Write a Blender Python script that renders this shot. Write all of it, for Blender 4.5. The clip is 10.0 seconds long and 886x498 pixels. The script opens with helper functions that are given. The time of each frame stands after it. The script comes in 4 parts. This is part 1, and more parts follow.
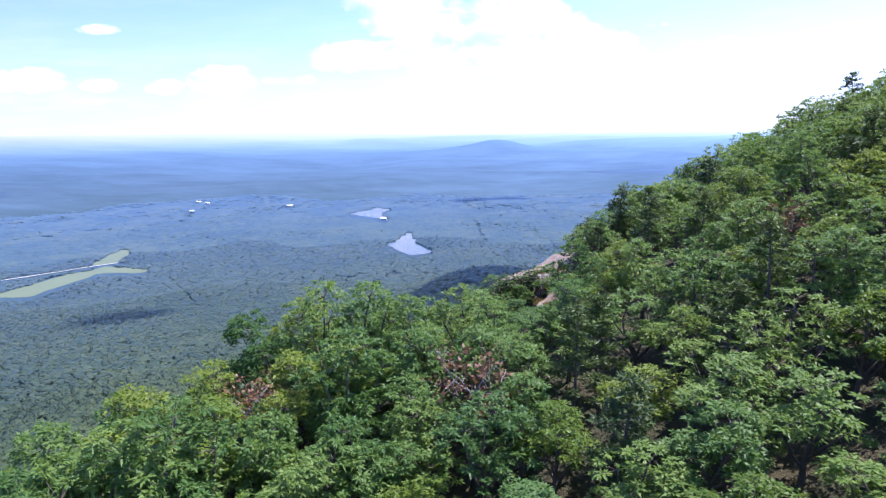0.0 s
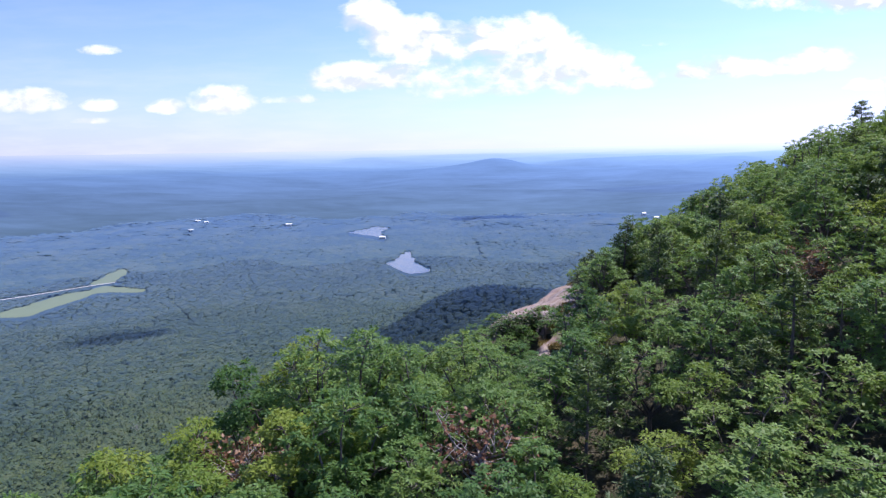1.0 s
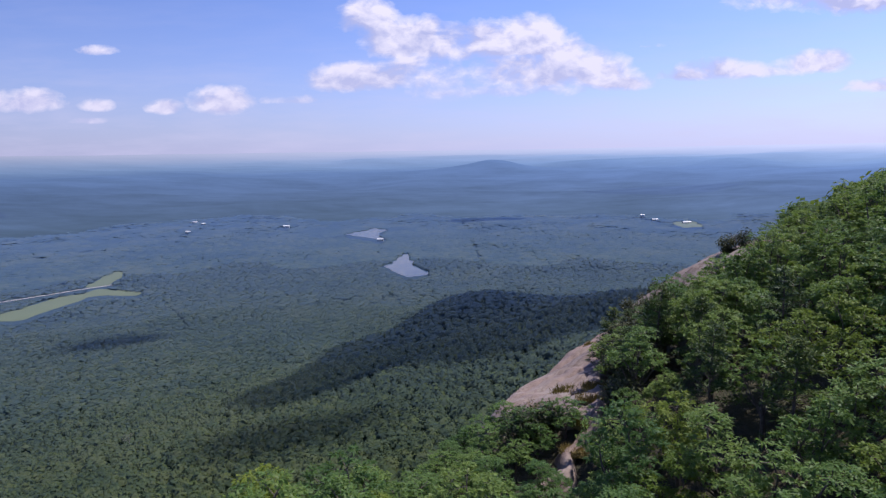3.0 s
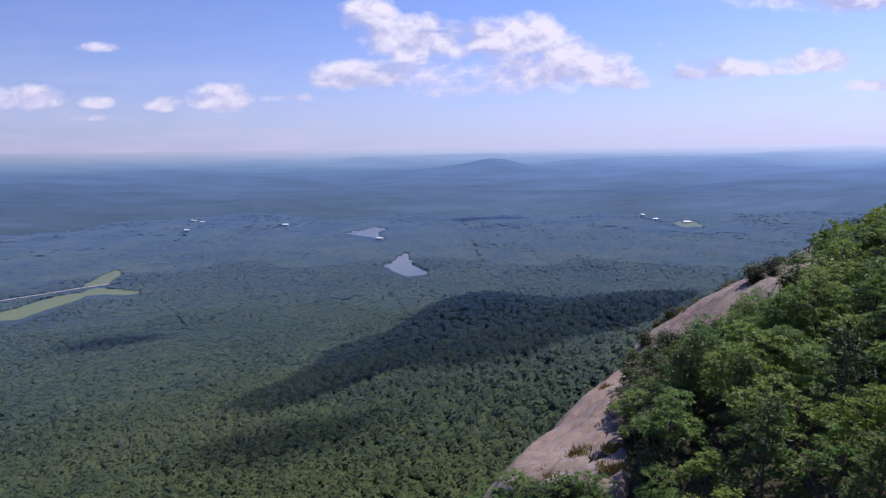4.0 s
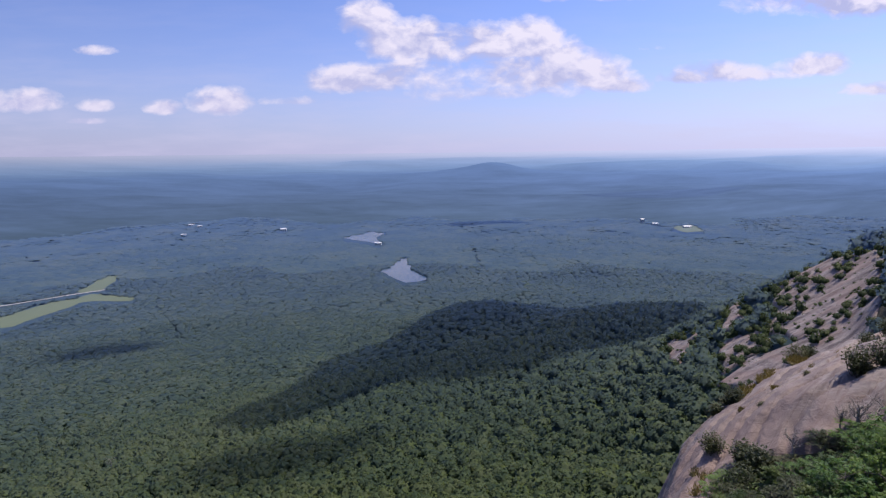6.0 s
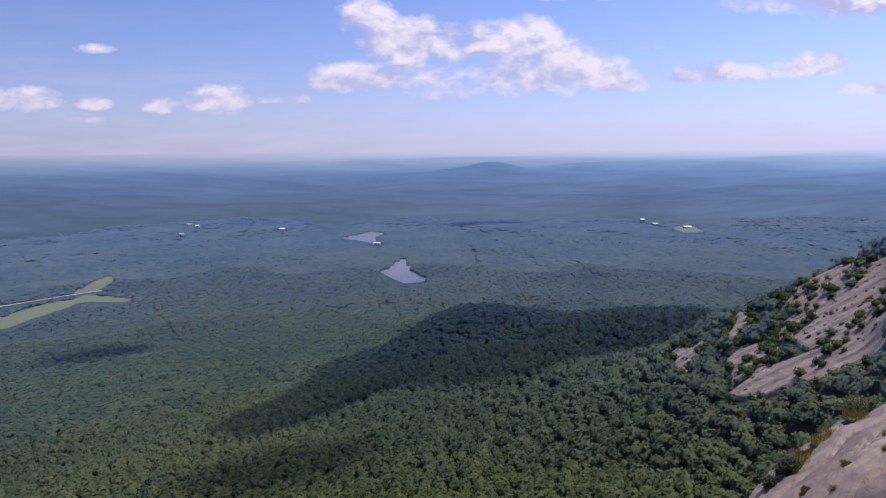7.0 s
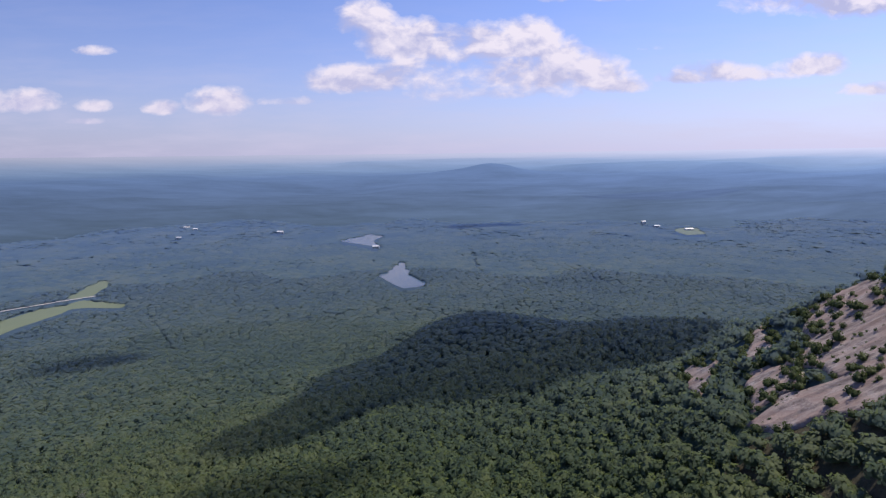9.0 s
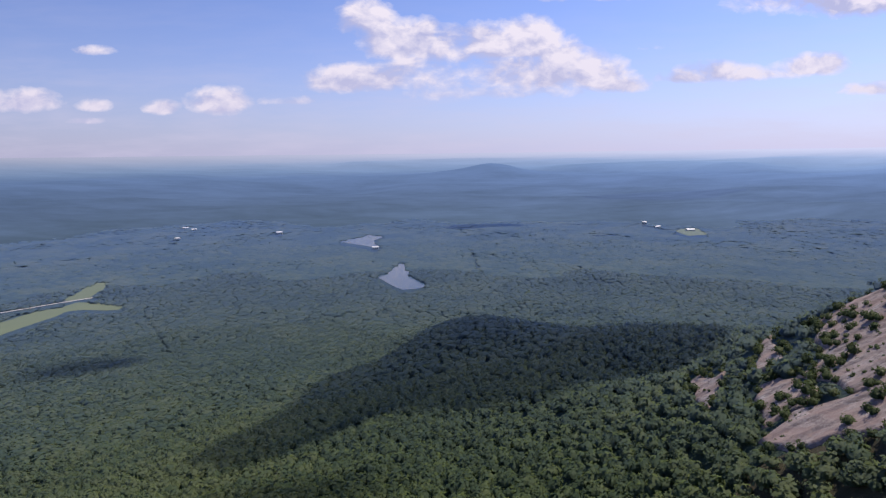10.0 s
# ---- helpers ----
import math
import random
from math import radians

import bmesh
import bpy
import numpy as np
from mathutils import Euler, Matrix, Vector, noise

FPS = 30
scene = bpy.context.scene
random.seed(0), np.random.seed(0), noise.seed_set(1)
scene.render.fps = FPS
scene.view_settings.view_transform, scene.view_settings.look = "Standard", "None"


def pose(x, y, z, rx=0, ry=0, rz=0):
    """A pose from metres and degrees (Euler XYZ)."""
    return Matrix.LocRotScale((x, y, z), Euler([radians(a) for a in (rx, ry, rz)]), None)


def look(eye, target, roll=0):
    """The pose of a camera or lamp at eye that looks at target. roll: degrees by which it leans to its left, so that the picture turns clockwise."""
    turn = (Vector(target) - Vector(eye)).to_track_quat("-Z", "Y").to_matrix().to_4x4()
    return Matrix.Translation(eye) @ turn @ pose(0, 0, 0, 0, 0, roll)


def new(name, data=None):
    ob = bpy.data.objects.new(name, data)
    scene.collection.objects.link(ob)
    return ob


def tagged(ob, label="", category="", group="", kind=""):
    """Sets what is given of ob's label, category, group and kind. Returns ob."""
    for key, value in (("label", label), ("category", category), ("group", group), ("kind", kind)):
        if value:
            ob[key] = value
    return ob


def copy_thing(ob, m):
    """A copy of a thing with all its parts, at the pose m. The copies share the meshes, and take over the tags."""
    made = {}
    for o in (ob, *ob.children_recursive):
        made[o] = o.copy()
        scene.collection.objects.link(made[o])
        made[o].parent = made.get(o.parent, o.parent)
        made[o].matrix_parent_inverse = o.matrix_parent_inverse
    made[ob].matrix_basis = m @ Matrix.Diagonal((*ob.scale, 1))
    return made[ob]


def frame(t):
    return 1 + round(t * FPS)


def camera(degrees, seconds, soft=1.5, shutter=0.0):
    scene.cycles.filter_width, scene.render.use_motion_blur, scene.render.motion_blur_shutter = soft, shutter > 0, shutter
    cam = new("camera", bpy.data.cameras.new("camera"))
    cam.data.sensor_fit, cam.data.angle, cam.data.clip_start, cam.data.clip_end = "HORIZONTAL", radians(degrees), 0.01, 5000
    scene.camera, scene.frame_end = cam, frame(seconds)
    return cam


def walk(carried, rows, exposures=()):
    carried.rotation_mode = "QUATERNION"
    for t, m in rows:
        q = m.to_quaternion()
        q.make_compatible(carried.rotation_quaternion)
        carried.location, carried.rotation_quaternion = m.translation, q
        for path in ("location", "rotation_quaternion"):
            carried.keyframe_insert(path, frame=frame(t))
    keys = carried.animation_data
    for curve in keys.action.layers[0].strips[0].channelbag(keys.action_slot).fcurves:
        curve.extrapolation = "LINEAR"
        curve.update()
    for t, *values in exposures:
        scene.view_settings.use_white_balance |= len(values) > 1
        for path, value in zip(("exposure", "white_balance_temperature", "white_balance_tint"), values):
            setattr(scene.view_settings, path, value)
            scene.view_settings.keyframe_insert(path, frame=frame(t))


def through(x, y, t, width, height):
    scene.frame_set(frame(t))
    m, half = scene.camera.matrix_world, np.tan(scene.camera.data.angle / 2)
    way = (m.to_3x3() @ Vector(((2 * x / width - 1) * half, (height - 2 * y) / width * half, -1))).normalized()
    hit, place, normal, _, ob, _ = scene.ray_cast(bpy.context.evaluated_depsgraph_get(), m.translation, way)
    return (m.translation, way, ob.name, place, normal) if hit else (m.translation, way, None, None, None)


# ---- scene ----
# ---- camera ----
cam = camera(69.7, 10.0, soft=1.3)
PATH = [
    (0, (0.37, 12.58, 257.274), (0.348, 14.549, 256.921), -0.9),
    (0.5, (0.362, 13.517, 257.801), (0.342, 15.494, 257.497), -1.0),
    (1, (0.309, 14.567, 258.372), (0.291, 16.545, 258.075), -1.0),
    (1.5, (0.224, 16.064, 259.057), (0.207, 18.042, 258.761), -1.0),
    (2, (0.134, 18.017, 259.94), (0.118, 19.995, 259.645), -1.0),
    (2.5, (0.133, 20.475, 260.871), (0.12, 22.453, 260.575), -0.9),
    (3, (0.26, 23.153, 261.702), (0.248, 25.132, 261.407), -0.9),
    (3.2, (0.205, 24.187, 262.117), (0.197, 26.164, 261.815), -0.6),
    (4.3, (0.139, 30.697, 263.89), (0.129, 32.675, 263.593), -0.8),
    (4.5, (0.083, 32.155, 264.149), (0.075, 34.134, 263.854), -0.8),
    (5, (-0.011, 35.422, 264.984), (-0.017, 37.4, 264.689), -0.7),
    (5.5, (-0.089, 39.025, 265.812), (-0.094, 41.003, 265.518), -0.7),
    (5.7, (-0.113, 40.628, 266.068), (-0.12, 42.607, 265.778), -0.7),
    (7, (-0.531, 51.614, 268.375), (-0.535, 53.593, 268.082), -0.6),
    (7.5, (-0.552, 56.071, 269.289), (-0.556, 58.049, 268.996), -0.7),
    (8, (-0.971, 61.034, 270.074), (-0.973, 63.013, 269.783), -0.6),
    (8.5, (-0.601, 66.018, 270.862), (-0.602, 67.997, 270.571), -0.7),
    (9, (0.013, 71.617, 271.752), (0.01, 73.596, 271.462), -0.7),
    (9.5, (0.183, 76.582, 272.695), (0.18, 78.56, 272.403), -0.7),
    (10, (0.914, 82.266, 273.544), (0.91, 84.245, 273.253), -0.7),
]
EXPOSURES = [(0.0, 1.20, 6000, 15), (0.5, 1.02, 6050, 16), (1.0, 0.78, 6100, 16), (1.5, 0.52, 6200, 16), (2.0, 0.29, 6250, 17), (2.5, 0.13, 6300, 17), (3.0, 0.09, 6350, 17), (4.5, 0.06, 6450, 17), (7.0, 0.05, 6700, 16), (10.0, 0.05, 6900, 15)]
walk(cam, [(t, look(eye, target, roll)) for t, eye, target, roll in PATH], EXPOSURES)

# ---- sky, sun ----
SUN_AZ, SUN_EL = 62.0, 63.0          # degrees to the right of the way flown, and above the horizon
SUN_DIR = Vector((math.sin(radians(SUN_AZ)) * math.cos(radians(SUN_EL)), math.cos(radians(SUN_AZ)) * math.cos(radians(SUN_EL)), math.sin(radians(SUN_EL))))
sun = new("sun", bpy.data.lights.new("sun", "SUN"))
sun.data.energy, sun.data.angle, sun.data.color = 4.4, radians(0.8), (1.0, 0.95, 0.86)
sun.matrix_world = look((0, 0, 900), Vector((0, 0, 900)) - SUN_DIR)


class Nodes:
    """Short hand for node trees."""

    def __init__(self, tree):
        self.tree = tree
        tree.nodes.clear()

    def add(self, kind, _out=0, **inputs):
        node = self.tree.nodes.new(kind)
        for key, value in inputs.items():
            if key in node.bl_rna.properties:
                setattr(node, key, value)
                continue
            slot = node.inputs[int(key[1:])] if key[0] == "i" and key[1:].isdigit() else node.inputs[key.replace("_", " ")]
            if isinstance(value, bpy.types.NodeSocket):
                self.tree.links.new(value, slot)
            else:
                slot.default_value = value
        return node.outputs[_out] if len(node.outputs) else None

    def math(self, op, a, b=0.0, c=0.0, clamp=False):
        return self.add("ShaderNodeMath", operation=op, use_clamp=clamp, i0=a, i1=b, i2=c)

    def ramp(self, fac, *stops):
        node = self.tree.nodes.new("ShaderNodeValToRGB")
        self.tree.links.new(fac, node.inputs[0])
        while len(node.color_ramp.elements) < len(stops):
            node.color_ramp.elements.new(0.5)
        for el, (at, col) in zip(node.color_ramp.elements, stops):
            el.position, el.color = at, (*col, 1) if len(col) == 3 else col
        return node.outputs[0]

    def mix(self, fac, a, b, blend="MIX"):
        node = self.tree.nodes.new("ShaderNodeMix")
        node.data_type, node.blend_type = "RGBA", blend
        for slot, value in ((node.inputs[0], fac), (node.inputs[6], a), (node.inputs[7], b)):
            if isinstance(value, bpy.types.NodeSocket):
                self.tree.links.new(value, slot)
            else:
                slot.default_value = (*value, 1) if isinstance(value, tuple) and len(value) == 3 else value
        return node.outputs[2]

    def noise(self, vec, scale, detail=4.0, rough=0.55, out=0, dist=0.0):
        return self.add("ShaderNodeTexNoise", out, Vector=vec, Scale=scale, Detail=detail, Roughness=rough, Distortion=dist)


def build_sky():
    world = bpy.data.worlds.new("sky")
    scene.world = world
    world.use_nodes = True
    n = Nodes(world.node_tree)
    sky = n.add("ShaderNodeTexSky", sky_type="NISHITA", sun_disc=False, sun_elevation=radians(SUN_EL), sun_rotation=radians(SUN_AZ),
                altitude=900.0, air_density=1.0, dust_density=1.0, ozone_density=2.0)
    way = n.add("ShaderNodeTexCoord", "Generated")
    split = n.tree.nodes.new("ShaderNodeSeparateXYZ")
    n.tree.links.new(way, split.inputs[0])
    x, y, z = split.outputs
    ahead = n.math("MAXIMUM", n.math("ABSOLUTE", y), 0.05)
    u, v = n.math("DIVIDE", x, ahead), n.math("DIVIDE", z, ahead)
    plane = n.add("ShaderNodeCombineXYZ", X=u, Y=n.math("MULTIPLY", v, 1.6), Z=y)
    # pale summer haze low over the horizon
    low = n.math("POWER", n.math("SUBTRACT", 1.0, n.math("MAXIMUM", z, 0.0), clamp=True), 9.0)
    base = n.mix(1.0, sky, SKY_TINT, "MULTIPLY")
    base = n.mix(n.math("MULTIPLY", low, 0.9), base, HAZE)
    base = n.mix(1.0, base, n.add("ShaderNodeVectorMath", operation="SCALE", i0=(1, 1, 1), Scale=n.math("ADD", 1.0, n.math("MULTIPLY", x, 0.3))), "MULTIPLY")   # brighter towards the sun
    # cumulus: heaps (across, up, half width, half height, weight) broken up by noise
    warp = n.add("ShaderNodeVectorMath", operation="SCALE", i0=n.add("ShaderNodeVectorMath", operation="SUBTRACT", i0=n.noise(plane, 16.0, 3.0, 0.5, out=1), i1=(0.5, 0.5, 0.5)), Scale=0.035)
    curled = n.add("ShaderNodeVectorMath", operation="ADD", i0=plane, i1=warp)
    sunward = n.add("ShaderNodeVectorMath", operation="ADD", i0=curled, i1=(0.010, 0.026, 0.0))

    def billows(at):
        wide = n.noise(at, 11.0, 3.0, 0.5)
        fine = n.noise(at, 36.0, 6.0, 0.6)
        return n.math("ADD", n.math("MULTIPLY", n.math("SUBTRACT", wide, 0.5), 4.2), n.math("MULTIPLY", n.math("SUBTRACT", fine, 0.5), 2.0))

    field, light = None, None
    for cu, cv, ru, rv, weight in CLOUDS:
        du = n.math("DIVIDE", n.math("SUBTRACT", u, cu), ru)
        dv = n.math("DIVIDE", n.math("SUBTRACT", v, cv), rv)
        dv2 = n.math("MAXIMUM", dv, n.math("MULTIPLY", dv, -1.7))     # flat bases
        near = n.math("SUBTRACT", weight, n.math("ADD", n.math("MULTIPLY", du, du), n.math("MULTIPLY", dv2, dv2)))
        near = n.math("MAXIMUM", near, -1.5)
        top = n.math("MULTIPLY", n.math("MAXIMUM", near, 0.0), n.math("ADD", dv, 0.15))
        field = near if field is None else n.math("MAXIMUM", field, near)
        light = top if light is None else n.math("ADD", light, top)
    here = billows(curled)
    body = n.math("ADD", field, here)
    cover = n.add("ShaderNodeMapRange", Value=body, From_Min=-0.2, From_Max=1.0)
    lit = n.math("MULTIPLY", n.math("SUBTRACT", here, billows(sunward)), 0.95)
    shade = n.math("ADD", n.math("MULTIPLY", light, 0.3), n.math("ADD", lit, 0.44), clamp=True)
    cloud = n.mix(shade, CLOUD_DARK, CLOUD_LIGHT)
    cloud = n.mix(n.math("MULTIPLY", low, 0.9), cloud, HAZE_CLOUD)                # far clouds lie deep in the haze
    veil = n.math("MULTIPLY", n.math("SUBTRACT", n.noise(n.add("ShaderNodeMapping", Vector=plane, Scale=(1.0, 4.0, 1.0)), 6.0, 5.0, 0.6), 0.42, clamp=True), n.math("MULTIPLY", low, 1.6), clamp=True)
    base = n.mix(veil, base, HAZE_CLOUD)
    out = n.mix(n.math("MULTIPLY", cover, 0.93), base, cloud)
    back = n.add("ShaderNodeBackground", Color=out, Strength=SKY)
    n.add("ShaderNodeOutputWorld", Surface=back)


SKY = 0.12
SKY_TINT = (0.75, 0.87, 1.32)
HAZE = (4.3, 4.5, 6.6)
CLOUD_DARK, CLOUD_LIGHT, HAZE_CLOUD = (3.6, 3.95, 6.2), (7.3, 7.1, 8.0), (5.0, 5.0, 6.7)
CLOUDS = [(-0.112, 0.197, 0.046, 0.036, 1.4), (-0.075, 0.170, 0.055, 0.036, 1.3), (-0.03, 0.168, 0.030, 0.034, 1.0), (0.01, 0.155, 0.050, 0.032, 1.2), (0.075, 0.160, 0.055, 0.030, 1.3),
          (0.135, 0.166, 0.055, 0.036, 1.4), (0.18, 0.148, 0.040, 0.036, 1.1), (-0.125, 0.112, 0.085, 0.024, 1.3), (-0.01, 0.116, 0.10, 0.045, 0.7), (0.12, 0.118, 0.13, 0.040, 0.9),
          (0.235, 0.122, 0.050, 0.036, 1.2), (0.27, 0.102, 0.050, 0.020, 1.0), (0.06, 0.094, 0.17, 0.020, 0.6), (0.375, 0.112, 0.05, 0.014, 1.2), (0.45, 0.118, 0.09, 0.018, 1.2), (0.56, 0.128, 0.055, 0.020, 1.3),
          (0.22, 0.240, 0.09, 0.022, 1.3), (0.62, 0.222, 0.15, 0.036, 1.4), (-0.342, 0.083, 0.044, 0.024, 1.4), (-0.435, 0.077, 0.03, 0.014, 1.1), (-0.533, 0.081, 0.026, 0.012, 1.0), (-0.68, 0.088, 0.08, 0.022, 1.0),
          (-0.523, 0.163, 0.034, 0.010, 0.9), (0.315, 0.158, 0.026, 0.009, 0.8), (0.68, 0.092, 0.06, 0.014, 0.9), (-0.24, 0.085, 0.05, 0.010, 0.7), (-0.55, 0.058, 0.03, 0.007, 0.6)]
build_sky()

# ---- materials ----
def material(name):
    mat = bpy.data.materials.new(name)
    mat.use_nodes = True
    return mat, Nodes(mat.node_tree)


def bumped(n, height, strength, distance):
    return n.add("ShaderNodeBump", Strength=strength, Distance=distance, Height=height)


def grazing_haze(n, surface, power=3.0, most=0.86, tint=(0.40, 0.585, 0.86)):
    """Summer haze on far woods, painted as blue sheen that grows at flatter views."""
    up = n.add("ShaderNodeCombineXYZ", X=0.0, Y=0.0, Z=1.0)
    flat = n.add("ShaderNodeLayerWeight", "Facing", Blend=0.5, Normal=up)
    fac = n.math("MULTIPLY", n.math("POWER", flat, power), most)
    haze_sheen = n.add("ShaderNodeBsdfSheen", Color=(*tint, 1), Roughness=0.6, Normal=up)
    return n.add("ShaderNodeMixShader", i0=fac, i1=surface, i2=haze_sheen)


def leaf_material(name, dark, mid, light, rough=0.52, through=0.25, per="object", haze_sheen=False):
    mat, n = material(name)
    if per == "object":
        rnd = n.add("ShaderNodeObjectInfo", "Random")
    else:
        rnd = n.add("ShaderNodeAttribute", 2, attribute_name="crown_kind")
    where = n.add("ShaderNodeTexCoord", "Object")
    blot = n.noise(where, 2.4 if per == "object" else 0.9, 3.0)
    leaf = n.add("ShaderNodeNewGeometry", "Random Per Island")
    mixv = n.math("ADD", n.math("MULTIPLY", rnd, 0.62), n.math("MULTIPLY", blot, 0.34))
    if haze_sheen:
        stand = n.noise(where, 0.006, 4.0, 0.6)                 # stands of darker and lighter kinds
        mixv = n.math("ADD", mixv, n.math("MULTIPLY", n.math("SUBTRACT", stand, 0.5), 2.1))
    if per == "object" or haze_sheen:
        mixv = n.math("ADD", mixv, n.math("MULTIPLY", n.math("SUBTRACT", leaf, 0.5), 0.3))
    col = n.ramp(mixv, (0.15, dark), (0.5, mid), (0.9, light))
    rough_leaf = {}
    if haze_sheen:
        tuft = n.math("ADD", n.noise(where, 0.35, 3.0, 0.6), n.math("MULTIPLY", n.noise(where, 1.3, 2.0), 0.4))
        rough_leaf["Normal"] = bumped(n, tuft, 0.38, 1.6)
    body = n.add("ShaderNodeBsdfPrincipled", Base_Color=col, Roughness=rough, Specular_IOR_Level=0.22 if per == "object" else 0.1, **rough_leaf)
    if through:
        thin = n.add("ShaderNodeBsdfTranslucent", Color=n.mix(0.5, col, (light[0] * 1.5, light[1] * 1.6, light[2])))
        body = n.add("ShaderNodeMixShader", i0=through, i1=body, i2=thin)
    # haze over the woods, laid on the leaves as blue sheen
    if haze_sheen:
        body = grazing_haze(n, body, most=haze_sheen)
    n.add("ShaderNodeOutputMaterial", Surface=body)
    return mat


def bark_material(name, a, b):
    mat, n = material(name)
    where = n.add("ShaderNodeTexCoord", "Object")
    stretch = n.add("ShaderNodeMapping", Vector=where, Scale=(6, 6, 1.2))
    grain = n.noise(stretch, 3.0, 6.0, 0.65)
    col = n.ramp(grain, (0.3, a), (0.7, b))
    body = n.add("ShaderNodeBsdfPrincipled", Base_Color=col, Roughness=0.9, Normal=bumped(n, grain, 0.6, 0.03))
    n.add("ShaderNodeOutputMaterial", Surface=body)
    return mat


def granite_material(name, turn, over, along, stain):
    """Weathered granite, its streaks and joints run by the way the slab lies."""
    mat, n = material(name)
    where = n.add("ShaderNodeTexCoord", "Object")
    big = n.noise(where, 0.09, 5.0, 0.6)
    mid = n.noise(where, 0.7, 6.0, 0.65)
    streak = n.noise(n.add("ShaderNodeMapping", Vector=where, Rotation=(0.25, 0.1, turn), Scale=(0.25, 1.3, 2.2)), 0.9, 6.0, 0.6, dist=0.6)
    grain = n.noise(where, 9.0, 5.0, 0.7)
    col = n.ramp(big, (0.35, (0.19, 0.152, 0.132)), (0.5, (0.28, 0.25, 0.226)), (0.65, (0.42, 0.40, 0.37)))
    col = n.mix(n.ramp(streak, (0.46, (0, 0, 0)), (0.66, (0.8, 0.8, 0.8))), col, (0.16, 0.12, 0.11))
    col = n.mix(n.ramp(mid, (0.56, (0, 0, 0)), (0.75, (0.55, 0.55, 0.55))), col, (0.20, 0.15, 0.11))
    across = n.add("ShaderNodeVectorMath", 1, operation="DOT_PRODUCT", i0=where, i1=over)
    down = n.add("ShaderNodeVectorMath", 1, operation="DOT_PRODUCT", i0=where, i1=along)
    lay = n.add("ShaderNodeCombineXYZ", X=across, Y=down, Z=0.0)
    beds = n.noise(n.add("ShaderNodeMapping", Vector=lay, Scale=(0.8, 0.09, 1.0)), 1.0, 2.0, 0.6, dist=0.3)
    seam = n.math("ABSOLUTE", n.math("SUBTRACT", n.math("FRACT", n.math("MULTIPLY", beds, 5.0)), 0.5))
    col = n.mix(n.ramp(seam, (0.0, (0.8, 0.8, 0.8)), (0.07, (0, 0, 0))), col, (0.07, 0.05, 0.045))
    slabs = n.noise(n.add("ShaderNodeMapping", Vector=lay, Scale=(0.16, 0.05, 1.0)), 1.0, 4.0, 0.6, dist=0.6)
    wide = n.math("ABSOLUTE", n.math("SUBTRACT", n.math("FRACT", n.math("MULTIPLY", slabs, 6.0)), 0.5))
    col = n.mix(n.ramp(wide, (0.0, (0.85, 0.85, 0.85)), (0.26, (0, 0, 0))), col, (0.085, 0.06, 0.06))
    col = n.mix(n.ramp(slabs, (0.42, (0, 0, 0)), (0.6, (0.7, 0.7, 0.7))), col, (0.28, 0.195, 0.16))
    col = n.mix(n.math("MULTIPLY", grain, 0.2), col, (0.36, 0.31, 0.30))
    col = n.mix(n.math("MULTIPLY", n.math("ADD", streak, big), stain, clamp=True), col, (0.19, 0.125, 0.095))          # rusty wash
    height = n.math("ADD", n.math("MULTIPLY", streak, 0.6), n.math("ADD", n.math("MULTIPLY", mid, 0.5), n.math("MULTIPLY", grain, 0.12)))
    body = n.add("ShaderNodeBsdfPrincipled", Base_Color=col, Roughness=0.82, Normal=bumped(n, height, 0.7, 0.35))
    n.add("ShaderNodeOutputMaterial", Surface=body)
    return mat


def ground_material():
    mat, n = material("wooded_ground")
    where = n.add("ShaderNodeTexCoord", "Object")
    big = n.noise(where, 0.0045, 5.0, 0.6)
    tree = n.add("ShaderNodeTexVoronoi", "Distance", Vector=where, Scale=0.085)
    leafy = n.noise(where, 0.25, 5.0, 0.65)
    col = n.ramp(n.math("ADD", n.math("MULTIPLY", big, 0.6), n.math("MULTIPLY", leafy, 0.4)), (0.35, (0.03, 0.05, 0.018)), (0.5, (0.05, 0.076, 0.027)), (0.65, (0.075, 0.1, 0.034)))
    lump = n.math("ADD", n.math("MULTIPLY", tree, -1.0), n.math("MULTIPLY", leafy, 0.6))
    body = n.add("ShaderNodeBsdfDiffuse", Color=col, Roughness=0.8, Normal=bumped(n, lump, 0.9, 9.0))
    # wooded ground takes the same painted haze
    n.add("ShaderNodeOutputMaterial", Surface=grazing_haze(n, body))
    return mat


def litter_material():
    mat, n = material("forest_floor")
    where = n.add("ShaderNodeTexCoord", "Object")
    tone, fine = n.noise(where, 0.5, 6.0, 0.65), n.noise(where, 6.0, 5.0, 0.7)
    col = n.ramp(n.math("ADD", n.math("MULTIPLY", tone, 0.6), n.math("MULTIPLY", fine, 0.4)), (0.35, (0.02, 0.03, 0.01)), (0.5, (0.045, 0.04, 0.02)), (0.68, (0.09, 0.065, 0.035)))
    body = n.add("ShaderNodeBsdfPrincipled", Base_Color=col, Roughness=0.95, Normal=bumped(n, fine, 0.9, 0.2))
    n.add("ShaderNodeOutputMaterial", Surface=body)
    return mat


def cloud_material():
    mat, n = material("cumulus")
    where = n.add("ShaderNodeTexCoord", "Object")
    puff = n.noise(where, 0.02, 6.0, 0.6)
    body = n.add("ShaderNodeBsdfDiffuse", Color=n.mix(puff, (0.7, 0.7, 0.72), (0.9, 0.9, 0.9)))
    body = n.add("ShaderNodeMixShader", i0=0.59, i1=body, i2=n.add("ShaderNodeBsdfTransparent", Color=(1, 1, 1, 1)))     # thin enough to let some sun through
    n.add("ShaderNodeOutputMaterial", Surface=body)
    return mat


